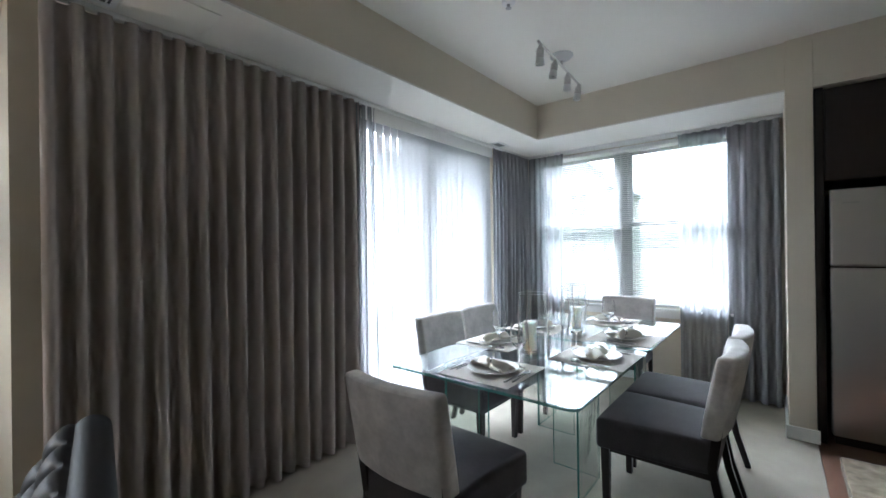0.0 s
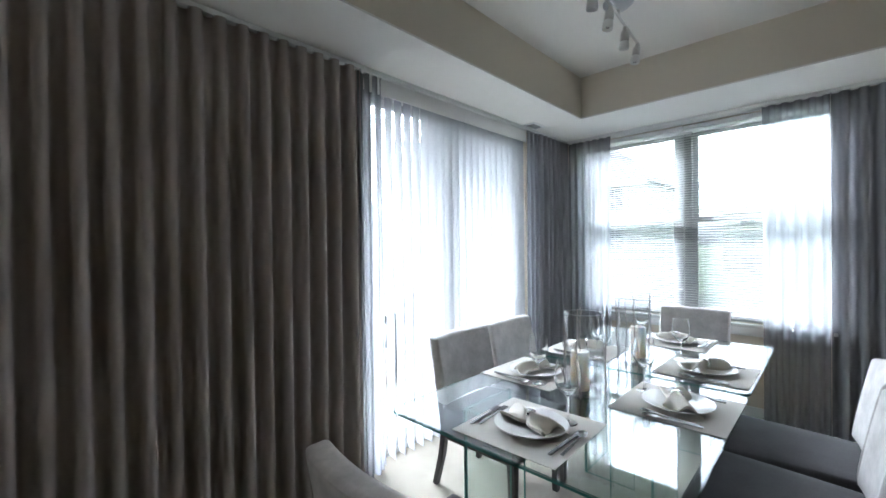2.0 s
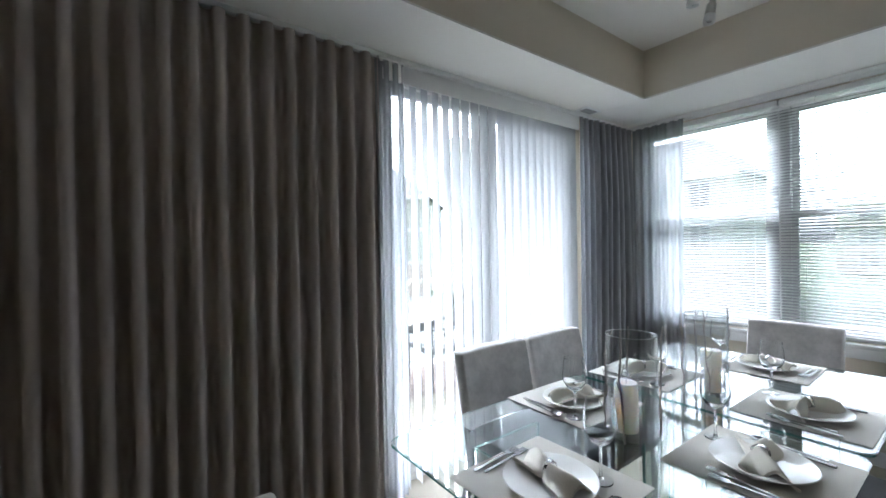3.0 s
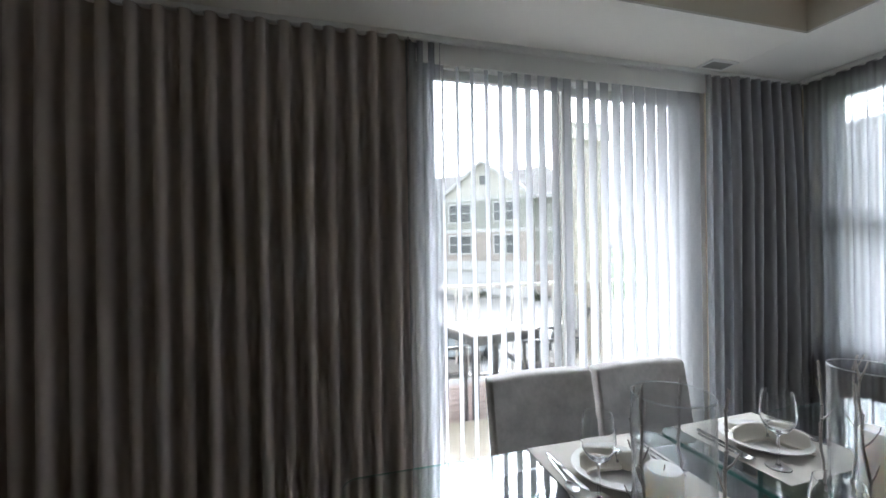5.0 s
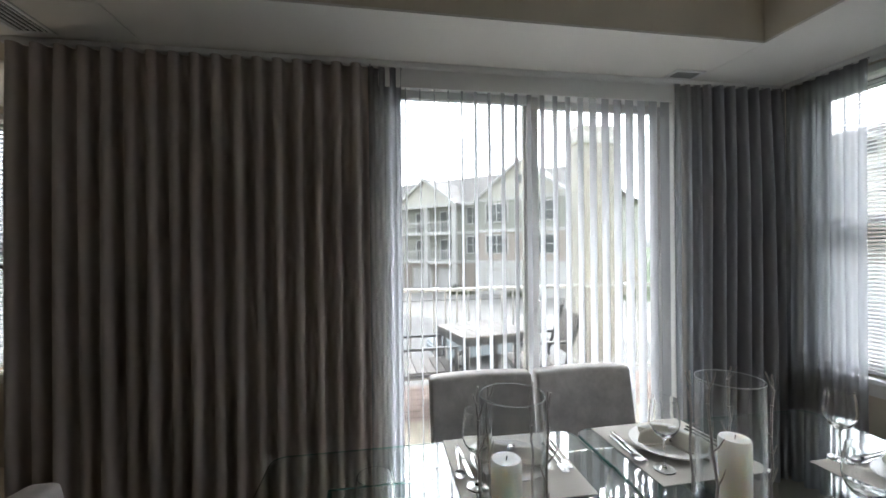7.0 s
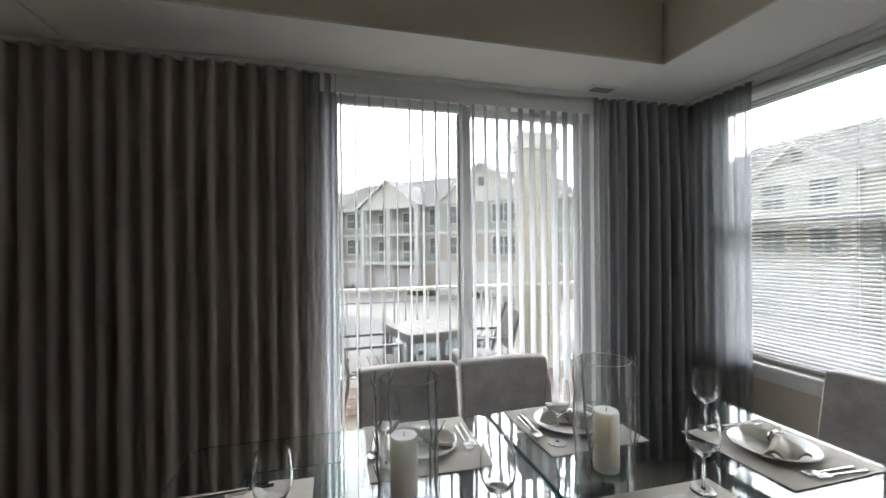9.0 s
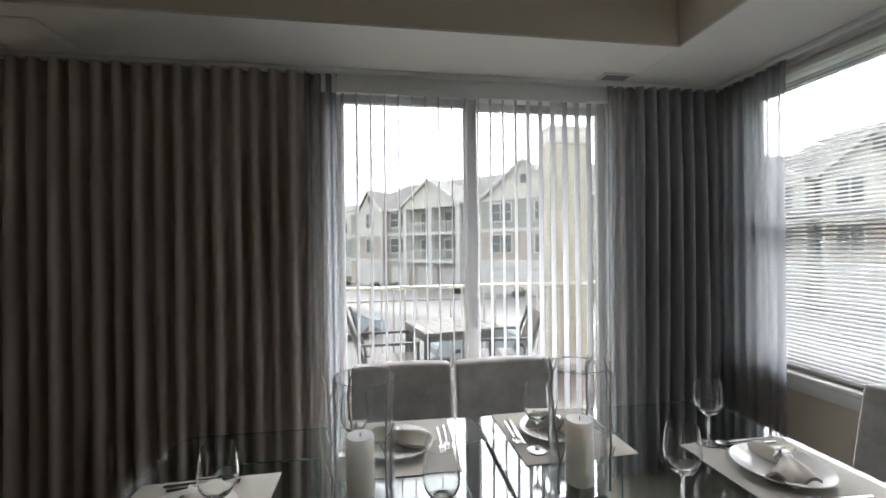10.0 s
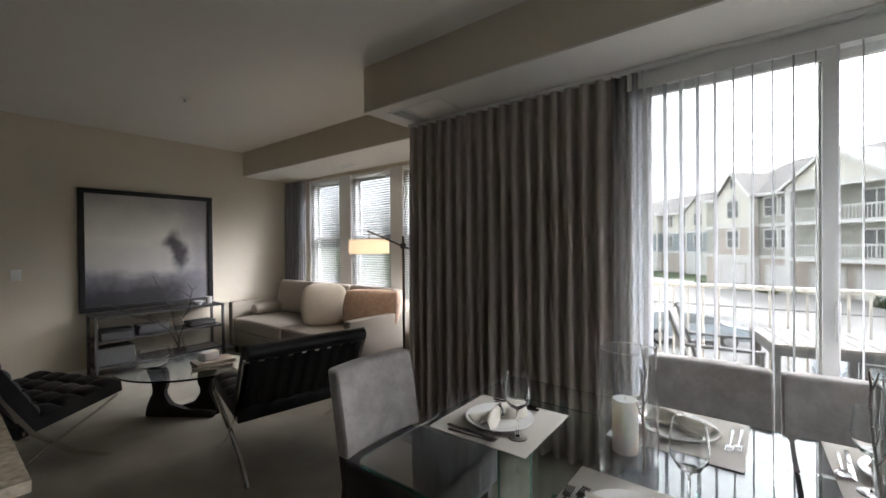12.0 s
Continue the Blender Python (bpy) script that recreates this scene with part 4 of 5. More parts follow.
def branch(seed, dx, dy, h):
    r = random.Random(seed)
    pts = [Vector((0, 0, 0.1))]
    for k in range(8):
        f = (k + 1) / 8
        pts.append(Vector((dx * f ** 1.4, dy * f ** 1.4, 0.1 + h * f ** 0.75)) + Vector([r.uniform(-0.02, 0.02) for _ in range(3)]))
    bm = tube(pts, 0.006, 6, end=0.002)
    for k in (3, 4, 5, 6, 7):
        e = pts[k] + Vector((r.uniform(-0.10, 0.12), r.uniform(-0.1, 0.1), r.uniform(0.03, 0.12)))
        tube([pts[k], (pts[k] + e) / 2 + Vector((0, 0, 0.01)), e], 0.003, 5, bm, 0.0012)
    return bm


for k, (dx, dy, h) in enumerate(((0.52, -0.02, 0.46), (0.15, -0.10, 0.66), (-0.14, 0.05, 0.58))):
    part("branch", branch(40 + k, dx, dy, h), BLACKWOOD, va)

PEWTER = mat("dark_pewter_metal", (0.13, 0.127, 0.125), 0.4, 1.0, scale=60, vary=0.1, bump=0.02)
# console table with stacked magazines, the picture above it
cn = thing("console_table", "dark metal console table with glass shelves against the wall", "console table", pose(-1.515, -3.17, 0))
for x in (-0.65, 0.65):
    for y in (-0.17, 0.17):
        part("leg", boxes(((x - 0.014, y - 0.014, 0), (x + 0.014, y + 0.014, 0.70)), bevel=0.002), PEWTER, cn)
for z in (0.14, 0.42, 0.69):
    part("frame", boxes(((-0.664, -0.184, z), (0.664, -0.156, z + 0.022)), ((-0.664, 0.156, z), (0.664, 0.184, z + 0.022)), ((-0.664, -0.156, z), (-0.636, 0.156, z + 0.022)), ((0.636, -0.156, z), (0.664, 0.156, z + 0.022))), PEWTER, cn)
    part("shelf", boxes(((-0.634, -0.154, z + 0.006), (0.634, 0.154, z + 0.018))), BLACKWOOD, cn, "dark shelf")
rr = random.Random(9)
for x0 in (-1.42, -1.95, -1.06):
    z = 0.4425
    for k in range(4 if x0 > -1.9 else 3):
        h = rr.uniform(0.018, 0.034)
        tone = rr.choice((DARKGREY, DARKGREY, PAPER, BLACKPLASTIC) if x0 < -1.9 else (DARKGREY, BLACKPLASTIC))
        tagged(part("magazine", boxes(((-0.15, -0.11, 0), (0.15, 0.11, h)), bevel=0.002), tone, at=pose(x0, -3.17, z, 0, 0, rr.uniform(-8, 8))), "flat magazine in a stack on the console shelf", "magazine", "magazines on the console")
        z += h + 0.0005
tagged(part("storage_box", boxes(((-0.17, -0.12, 0), (0.17, 0.12, 0.19)), bevel=0.006), DARKGREY, at=pose(-1.05, -3.17, 0.1625)), "dark grey storage box on the lower console shelf", "box")
tagged(part("ceramic_bowl", lathe([(0, 0), (0.03, 0), (0.07, 0.05), (0.065, 0.052), (0.025, 0.008), (0, 0.008)], 24), CHINA, at=pose(-1.92, -3.12, 0.7125)), "small white ceramic bowl on the console", "bowl")
tagged(part("ceramic_cup", lathe([(0, 0), (0.035, 0), (0.04, 0.09), (0.036, 0.09), (0.031, 0.008), (0, 0.008)], 24), CHINA, at=pose(-2.06, -3.16, 0.7125)), "small white ceramic cup on the console", "cup")

pc = thing("picture", "large abstract grey landscape painting in a black frame", "painting", pose(-1.497, LY + 0.002, 1.43))
PW, PH = 0.70, 0.705
part("frame", boxes(((-PW, 0, -PH), (PW, 0.045, -PH + 0.055)), ((-PW, 0, PH - 0.055), (PW, 0.045, PH)), ((-PW, 0, -PH + 0.055), (-PW + 0.055, 0.045, PH - 0.055)), ((PW - 0.055, 0, -PH + 0.055), (PW, 0.045, PH - 0.055)), bevel=0.004), BLACKPLASTIC, pc, "black frame")


def canvas_mat():
    """A misty landscape: pale sky, violet-grey cloud at one side, a dark blurred clump, a dark shore; brushed with noise."""
    m = bpy.data.materials.new("painted_canvas")
    m.use_nodes = True
    n, l = m.node_tree.nodes, m.node_tree.links
    co, nz, sub, add = n.new("ShaderNodeTexCoord"), n.new("ShaderNodeTexNoise"), n.new("ShaderNodeVectorMath"), n.new("ShaderNodeVectorMath")
    nz.inputs["Scale"].default_value, nz.inputs["Detail"].default_value = 3.2, 9
    l.new(co.outputs["Object"], nz.inputs["Vector"])
    sub.operation, add.operation = "SUBTRACT", "MULTIPLY_ADD"
    sub.inputs[1].default_value = (0.5, 0.5, 0.5)
    l.new(nz.outputs["Color"], sub.inputs[0])
    l.new(sub.outputs[0], add.inputs[0])
    add.inputs[1].default_value = (0.45, 0.0, 0.40)
    l.new(co.outputs["Object"], add.inputs[2])
    sep = n.new("ShaderNodeSeparateXYZ")
    l.new(add.outputs[0], sep.inputs[0])

    def span(source, lo, hi, smooth=True):
        k = n.new("ShaderNodeMapRange")
        k.interpolation_type = "SMOOTHSTEP" if smooth else "LINEAR"
        k.inputs["From Min"].default_value, k.inputs["From Max"].default_value = lo, hi
        l.new(source, k.inputs["Value"])
        return k.outputs[0]

    def over(below, colour, factor, most):
        k, f = n.new("ShaderNodeMix"), n.new("ShaderNodeMath")
        k.data_type, f.operation = "RGBA", "MULTIPLY"
        f.inputs[1].default_value = most
        l.new(factor, f.inputs[0])
        l.new(f.outputs[0], k.inputs[0])
        l.new(below, k.inputs[6])
        k.inputs[7].default_value = (*colour, 1)
        return k.outputs[2]

    ramp = n.new("ShaderNodeValToRGB")
    e = ramp.color_ramp.elements
    e[0].position, e[0].color = 0.0, (0.025, 0.024, 0.026, 1)
    e[1].position, e[1].color = 1.0, (0.46, 0.45, 0.43, 1)
    for p_, c_ in ((0.12, (0.05, 0.048, 0.054, 1)), (0.24, (0.24, 0.23, 0.245, 1)), (0.34, (0.66, 0.64, 0.62, 1)), (0.6, (0.88, 0.85, 0.77, 1)), (0.84, (0.68, 0.66, 0.61, 1))):
        e.new(p_).color = c_
    l.new(span(sep.outputs["Z"], -0.66, 0.66, False), ramp.inputs[0])
    cloud = over(ramp.outputs[0], (0.25, 0.24, 0.27), span(sep.outputs["X"], -0.18, -0.62), 0.75)
    far = n.new("ShaderNodeVectorMath")
    far.operation = "MULTIPLY_ADD"
    far.inputs[1].default_value, far.inputs[2].default_value = (9.0, 0.0, 4.2), (2.5, 0.0, 0.1)
    l.new(add.outputs[0], far.inputs[0])
    size = n.new("ShaderNodeVectorMath")
    size.operation = "LENGTH"
    l.new(far.outputs[0], size.inputs[0])
    clump = over(cloud, (0.035, 0.03, 0.045), span(size.outputs["Value"], 1.5, 0.3), 0.92)
    l.new(clump, n["Principled BSDF"].inputs["Base Color"])
    n["Principled BSDF"].inputs["Roughness"].default_value = 0.4
    return m


part("canvas", boxes(((-PW + 0.055, 0.004, -PH + 0.055), (PW - 0.055, 0.025, PH - 0.055))), canvas_mat(), pc, "misty grey and white painted canvas", soft=False)
sw = thing("light_switch", "white wall switch plate", "switch", pose(-0.32, LY, 1.185))
part("plate", boxes(((-0.038, 0, -0.058), (0.038, 0.006, 0.058)), bevel=0.002), TRIM, sw)
part("rocker", boxes(((-0.016, 0.006, -0.03), (0.016, 0.010, 0.03)), bevel=0.001), TRIM, sw)

sp2 = copy_thing(sp, pose(-1.254, -1.615, CZ))
# ---- balcony ----
DECKWOOD = mat("weathered_deck_wood", (0.21, 0.155, 0.13), 0.85, scale=20, vary=0.25, bump=0.3, stretch=(8, 0.7, 8), big=3, big_vary=0.15)
CREAM = mat("cream_siding_paint", (0.62, 0.60, 0.54), 0.7, scale=30, vary=0.05, bump=0.05)
WHITEX = mat("white_exterior_paint", (0.80, 0.79, 0.76), 0.6, scale=40, vary=0.04, bump=0.03)
GREYMETAL = mat("grey_painted_metal", (0.10, 0.105, 0.11), 0.45, 0.3, vary=0.15, bump=0.03)
GREYSLAT = mat("grey_composite_slat", (0.26, 0.245, 0.23), 0.8, scale=25, vary=0.15, stretch=(1, 8, 8))

tagged(part("balcony_slab", boxes(((-4.72, -0.2, -0.32), (-2.66, 5.2, -0.085))), CREAM, soft=False), "cream painted balcony slab", "balcony", kind="structure")
deck = thing("balcony_deck", "weathered brown plank balcony deck", "deck", kind="structure")
plank = None
for i in range(14):
    x = -4.66 + i * 0.142
    if plank is None:
        plank = part("plank", boxes(((0, -0.2, -0.02), (0.136, 5.2, 0)), bevel=0.003), DECKWOOD, deck, at=pose(x, 0, -0.06))
    else:
        again(plank, pose(x, 0, -0.06))
rl = thing("balcony_railing", "white metal balcony railing with slim balusters", "railing", pose(-4.62, 0, -0.06))
part("top_rail", boxes(((-0.03, -0.2, 1.05), (0.03, 5.2, 1.09)), bevel=0.008), WHITEX, rl)
part("bottom_rail", boxes(((-0.02, -0.2, 0.08), (0.02, 5.2, 0.11)), bevel=0.004), WHITEX, rl)
bal = None
for i in range(40):
    y = -0.1 + i * 0.132
    if bal is None:
        bal = part("baluster", boxes(((-0.010, -0.010, 0.11), (0.010, 0.010, 1.05))), WHITEX, rl, at=pose(0, y, 0))
    else:
        again(bal, pose(0, y, 0))
co = thing("balcony_column", "square cream balcony column with trim boards", "column", pose(-4.70, 4.55, -0.06))
part("shaft", boxes(((-0.22, -0.24, 0), (0.04, 0.24, 3.0)), bevel=0.006), CREAM, co)
part("base", boxes(((-0.25, -0.27, 0), (0.07, 0.27, 0.16)), bevel=0.006), WHITEX, co)
part("capital", boxes(((-0.25, -0.27, 2.78), (0.07, 0.27, 2.92)), bevel=0.006), WHITEX, co)

pt = thing("patio_table", "grey metal patio table with a slatted top", "table", pose(-4.10, 2.95, -0.06, 0, 0, 12))
for i in range(7):
    part("slat", boxes(((-0.36, -0.36 + i * 0.1035, 0.715), (0.36, -0.36 + i * 0.1035 + 0.097, 0.735)), bevel=0.003), GREYSLAT, pt)
part("apron", boxes(((-0.36, -0.36, 0.65), (0.36, -0.33, 0.714)), ((-0.36, 0.33, 0.65), (0.36, 0.36, 0.714)), ((-0.36, -0.33, 0.65), (-0.33, 0.33, 0.714)), ((0.33, -0.33, 0.65), (0.36, 0.33, 0.714))), GREYMETAL, pt)
for sx in (-1, 1):
    for sy in (-1, 1):
        part("leg", boxes(((sx * 0.335 - 0.025, sy * 0.335 - 0.025, 0), (sx * 0.335 + 0.025, sy * 0.335 + 0.025, 0.65)), bevel=0.004), GREYMETAL, pt)
ch = thing("patio_chair", "grey metal patio armchair with slatted seat and back", "chair", pose(-3.97, 2.36, -0.06, 0, 0, 2), group="patio chairs")
for i in range(5):
    part("seat_slat", boxes(((-0.25, -0.20 + i * 0.09, 0.42), (0.25, -0.20 + i * 0.09 + 0.082, 0.435)), bevel=0.002), GREYSLAT, ch)
part("back_panel", bent(boxes(((-0.24, -0.015, -0.19), (0.24, 0.0, 0.19)), bevel=0.004), lambda c: Vector((c.x, -0.285 - 0.28 * (c.z + 0.19) + c.y, c.z + 0.70))), GREYSLAT, ch)
for sx in (-1, 1):
    part("rear_leg", tube([(sx * 0.26, -0.30, 0), (sx * 0.26, -0.24, 0.30), (sx * 0.26, -0.24, 0.45), (sx * 0.26, -0.30, 0.65), (sx * 0.26, -0.40, 0.93)], 0.017, 6), GREYMETAL, ch)
    part("front_leg", tube([(sx * 0.27, 0.24, 0), (sx * 0.27, 0.24, 0.64)], 0.017, 6), GREYMETAL, ch)
    part("armrest", boxes(((sx * 0.27 - 0.02, -0.28, 0.635), (sx * 0.27 + 0.02, 0.26, 0.66)), bevel=0.004), GREYMETAL, ch)
    part("seat_rail", boxes(((sx * 0.262 - 0.012, -0.24, 0.395), (sx * 0.262 + 0.012, 0.24, 0.42))), GREYMETAL, ch)
part("front_rail", boxes(((-0.25, 0.226, 0.39), (0.25, 0.25, 0.418))), GREYMETAL, ch)
copy_thing(ch, pose(-3.97, 3.44, -0.06, 0, 0, 174))

# ---- street and buildings ----
ASPHALT = mat("pale_asphalt", (0.18, 0.178, 0.172), 0.9, scale=8, vary=0.2, bump=0.3, big=0.15, big_vary=0.15)
GRASS = mat("lawn_grass", (0.06, 0.085, 0.035), 0.95, scale=6, vary=0.4, bump=0.6, big=0.3, big_vary=0.25)
CONCRETE = mat("pale_concrete", (0.38, 0.37, 0.35), 0.9, scale=10, vary=0.12, bump=0.2, big=0.4, big_vary=0.1)
SHINGLE = mat("grey_roof_shingle", (0.20, 0.19, 0.18), 0.9, scale=7, vary=0.3, bump=0.4, stretch=(1, 1, 6), big=0.6, big_vary=0.12)
SIDEGREEN = mat("sage_green_siding", (0.47, 0.475, 0.42), 0.75, scale=4, vary=0.08, bump=0.4, stretch=(0.2, 0.2, 12))
SIDECREAM = mat("cream_siding", (0.80, 0.77, 0.69), 0.75, scale=4, vary=0.08, bump=0.4, stretch=(0.2, 0.2, 12))
SIDEBLUE = mat("slate_blue_siding", (0.34, 0.38, 0.40), 0.75, scale=4, vary=0.08, bump=0.4, stretch=(0.2, 0.2, 12))
BRICK = mat("tan_brick", (0.55, 0.49, 0.43), 0.9, scale=14, vary=0.25, bump=0.4, stretch=(1, 1, 3))
WINDARK = mat("dark_window_glass", (0.20, 0.21, 0.205), 0.08, vary=0.2, bump=0, scale=0.6)
GZ = -3.05
setting("ground", boxes(((-900, -900, GZ - 0.5), (900, 900, GZ - 0.02))), GRASS, "flat lawn that reaches the horizon", "ground")
setting("road", boxes(((-34, -80, GZ - 0.3), (-9, 22, GZ))), ASPHALT, "pale grey asphalt street and parking", "road")
setting("pavement", boxes(((-9, -80, GZ - 0.3), (-7.2, 22, GZ + 0.12)), ((-36, -80, GZ - 0.3), (-34, 22, GZ + 0.12))), CONCRETE, "pale concrete pavement with a kerb", "pavement")
AX, AY, UX, UY = -57.0, -5.5, 0.69, 0.724
FAC = Matrix(((UX, -UY, 0, AX), (UY, UX, 0, AY), (0, 0, 1, GZ), (0, 0, 0, 1)))
drive = boxes(((-30, -15, 0.0), (60, 0, 0.012)))
bmesh.ops.transform(drive, matrix=FAC, verts=drive.verts[:])
setting("driveway", drive, CONCRETE, "pale concrete driveway before the garages", "pavement")


def window_piece(parent, s, z, w, h, y, double=True):
    """A framed window on a wall at y (outside is -y)."""
    wdw = part("window", boxes(((s - w / 2, y - 0.04, z), (s + w / 2, y - 0.005, z + h))), WINDARK, parent, soft=False)
    f = [((s - w / 2 - 0.12, y - 0.09, z - 0.12), (s - w / 2, y - 0.002, z + h + 0.16)), ((s + w / 2, y - 0.09, z - 0.12), (s + w / 2 + 0.12, y - 0.002, z + h + 0.16)), ((s - w / 2, y - 0.09, z + h), (s + w / 2, y - 0.002, z + h + 0.16)), ((s - w / 2, y - 0.09, z - 0.12), (s + w / 2, y - 0.002, z)),
         ((s - w / 2, y - 0.07, z + h / 2 - 0.04), (s + w / 2, y - 0.042, z + h / 2 + 0.04))]
    if double:
        f.append(((s - 0.05, y - 0.075, z), (s + 0.05, y - 0.042, z + h)))
    part("window_frame", boxes(*f), WHITEX, wdw, soft=False)


def gable(parent, s0, s1, y0, y1, z, rise, face, over=0.35):
    """A gabled roof across the facade, its triangle facing the street."""
    mid = (s0 + s1) / 2
    bm = bmesh.new()
    tri = [bm.verts.new((s0, y0, z)), bm.verts.new((s1, y0, z)), bm.verts.new((mid, y0, z + rise))]
    bm.faces.new(tri)
    ext = bmesh.ops.extrude_face_region(bm, geom=bm.faces[:])
    for v in [g for g in ext["geom"] if isinstance(g, bmesh.types.BMVert)]:
        v.co.y = y0 + 0.3
    bmesh.ops.recalc_face_normals(bm, faces=bm.faces[:])
    part("gable", bm, face, parent, soft=False)
    k = rise / (mid - s0)
    for sgn, e in ((-1, s0 - over), (1, s1 + over)):
        ze = z - over * k
        t = 0.14
        bm = bmesh.new()
        vs = [bm.verts.new(c) for c in ((e, y0 - 0.35, ze), (mid, y0 - 0.35, z + rise), (mid, y1, z + rise), (e, y1, ze))]
        bm.faces.new(vs)
        ext = bmesh.ops.extrude_face_region(bm, geom=bm.faces[:])
        for v in [g for g in ext["geom"] if isinstance(g, bmesh.types.BMVert)]:
            v.co.z += t
        bmesh.ops.recalc_face_normals(bm, faces=bm.faces[:])
        part("roof", bm, SHINGLE, parent, soft=False)
        bm = bmesh.new()
        a, b = Vector((e, y0 - 0.37, ze - 0.14)), Vector((mid, y0 - 0.37, z + rise - 0.14))
        vs = [bm.verts.new(c) for c in (a, b, b + Vector((0, 0, 0.28)), a + Vector((0, 0, 0.28)))]
        bm.faces.new(vs)
        ext = bmesh.ops.extrude_face_region(bm, geom=bm.faces[:])
        for v in [g for g in ext["geom"] if isinstance(g, bmesh.types.BMVert)]:
            v.co.y -= 0.08
        bmesh.ops.recalc_face_normals(bm, faces=bm.faces[:])
        part("rake_board", bm, WHITEX, parent, soft=False)


def main_roof(parent, s0, s1, depth, z, rise):
    bm = bmesh.new()
    o = 0.6
    p = [bm.verts.new(c) for c in ((s0 - o, -o, z), (s1 + o, -o, z), (s1 + o, depth + o, z), (s0 - o, depth + o, z), (s0 + rise, depth / 2, z + rise), (s1 - rise, depth / 2, z + rise))]
    for f in ((0, 1, 5, 4), (1, 2, 5), (2, 3, 4, 5), (3, 0, 4), (3, 2, 1, 0)):
        bm.faces.new([p[i] for i in f])
    bmesh.ops.recalc_face_normals(bm, faces=bm.faces[:])
    part("roof", bm, SHINGLE, parent, soft=False)
    part("fascia", boxes(((s0 - o, -o - 0.06, z - 0.28), (s1 + o, -o, z + 0.02))), WHITEX, parent, soft=False)


H1, H2, H3 = 3.1, 6.1, 9.1


def block(label, m, s0, s1, upper, middle, depth=14, rise=4.0):
    b = thing("apartment_building", label, "building", m)
    part("wall", boxes(((s0, 0, 0), (s1, depth, H1))), BRICK, b, "tan brick ground storey", soft=False)
    part("wall", boxes(((s0, 0.001, H1), (s1, depth, H2))), middle, b, soft=False)
    part("wall", boxes(((s0, 0.002, H2), (s1, depth, H3))), upper, b, soft=False)
    for z in (H1, H2):
        part("trim_band", boxes(((s0, -0.08, z - 0.16), (s1, 0.0, z + 0.16))), WHITEX, b, soft=False)
    main_roof(b, s0, s1, depth, H3, rise)
    return b


def wing(b, s0, s1, out, upper, middle, rise, wins, w=1.5):
    """A bay that stands proud of the facade, with its own gable."""
    y = -out
    part("wall", boxes(((s0, y, 0), (s1, 0, H1))), WHITEX, b, soft=False)
    part("wall", boxes(((s0, y, H1), (s1, -0.09, H2))), middle, b, soft=False)
    part("wall", boxes(((s0, y, H2), (s1, -0.09, H3))), upper, b, soft=False)
    for z in (H1, H2, H3):
        part("trim_band", boxes(((s0 - 0.08, y - 0.08, z - 0.16), (s1 + 0.08, y, z + 0.16))), WHITEX, b, soft=False)
    for s in (s0, s1):
        part("corner_board", boxes(((s - 0.12, y - 0.06, H1), (s + 0.12, y + 0.1, H3))), WHITEX, b, soft=False)
    gable(b, s0, s1, y, 6.0, H3, rise, SIDECREAM)
    part("vent", boxes((((s0 + s1) / 2 - 0.3, y - 0.06, H3 + rise * 0.38), ((s0 + s1) / 2 + 0.3, y - 0.005, H3 + rise * 0.38 + 0.8))), WINDARK, b, soft=False)
    for z in (H1 + 0.9, H2 + 0.9):
        for s in wins:
            window_piece(b, s, z, w, 1.6, y)


def garage(b, s, y=0.0, w=2.6):
    part("garage_door", boxes(((s - w / 2, y - 0.05, 0.0), (s + w / 2, y - 0.003, 2.3))), WHITEX, b, soft=False)
    part("garage_frame", boxes(((s - w / 2 - 0.15, y - 0.09, 0), (s - w / 2, y, 2.5)), ((s + w / 2, y - 0.09, 0), (s + w / 2 + 0.15, y, 2.5)), ((s - w / 2, y - 0.09, 2.3), (s + w / 2, y, 2.5))), CREAM, b, soft=False)


def balconies(b, s0, s1, out=1.7):
    """Two storeys of balconies between posts, a gable above."""
    y = -out
    for z in (H1, H2):
        part("balcony_floor", boxes(((s0, y, z - 0.22), (s1, -0.085, z + 0.06))), WHITEX, b, soft=False)
        part("balcony_rail", boxes(((s0, y, z + 1.05), (s1, y + 0.07, z + 1.15)), *[((s0 + 0.2 + i * 0.24, y + 0.02, z + 0.06), (s0 + 0.245 + i * 0.24, y + 0.05, z + 1.05)) for i in range(int((s1 - s0) / 0.24))]), WHITEX, b, soft=False)
        for s in (s0 + (s1 - s0) * 0.27, s0 + (s1 - s0) * 0.74):
            window_piece(b, s, z + 0.12, 1.7, 2.1, 0.0)
    for f in (0, 0.5, 1):
        s = s0 + (s1 - s0) * f
        part("post", boxes(((s - 0.22, y, 0), (s + 0.22, y + 0.4, H3 - 0.2))), WHITEX, b, soft=False)
    part("beam", boxes(((s0 - 0.2, y - 0.02, H3 - 0.35), (s1 + 0.2, y + 0.45, H3 + 0.05))), WHITEX, b, soft=False)
    gable(b, s0 - 0.2, s1 + 0.2, y, 6.0, H3, 2.6, SIDECREAM)
    for s in (s0 + 1.8, s1 - 1.8):
        garage(b, s)


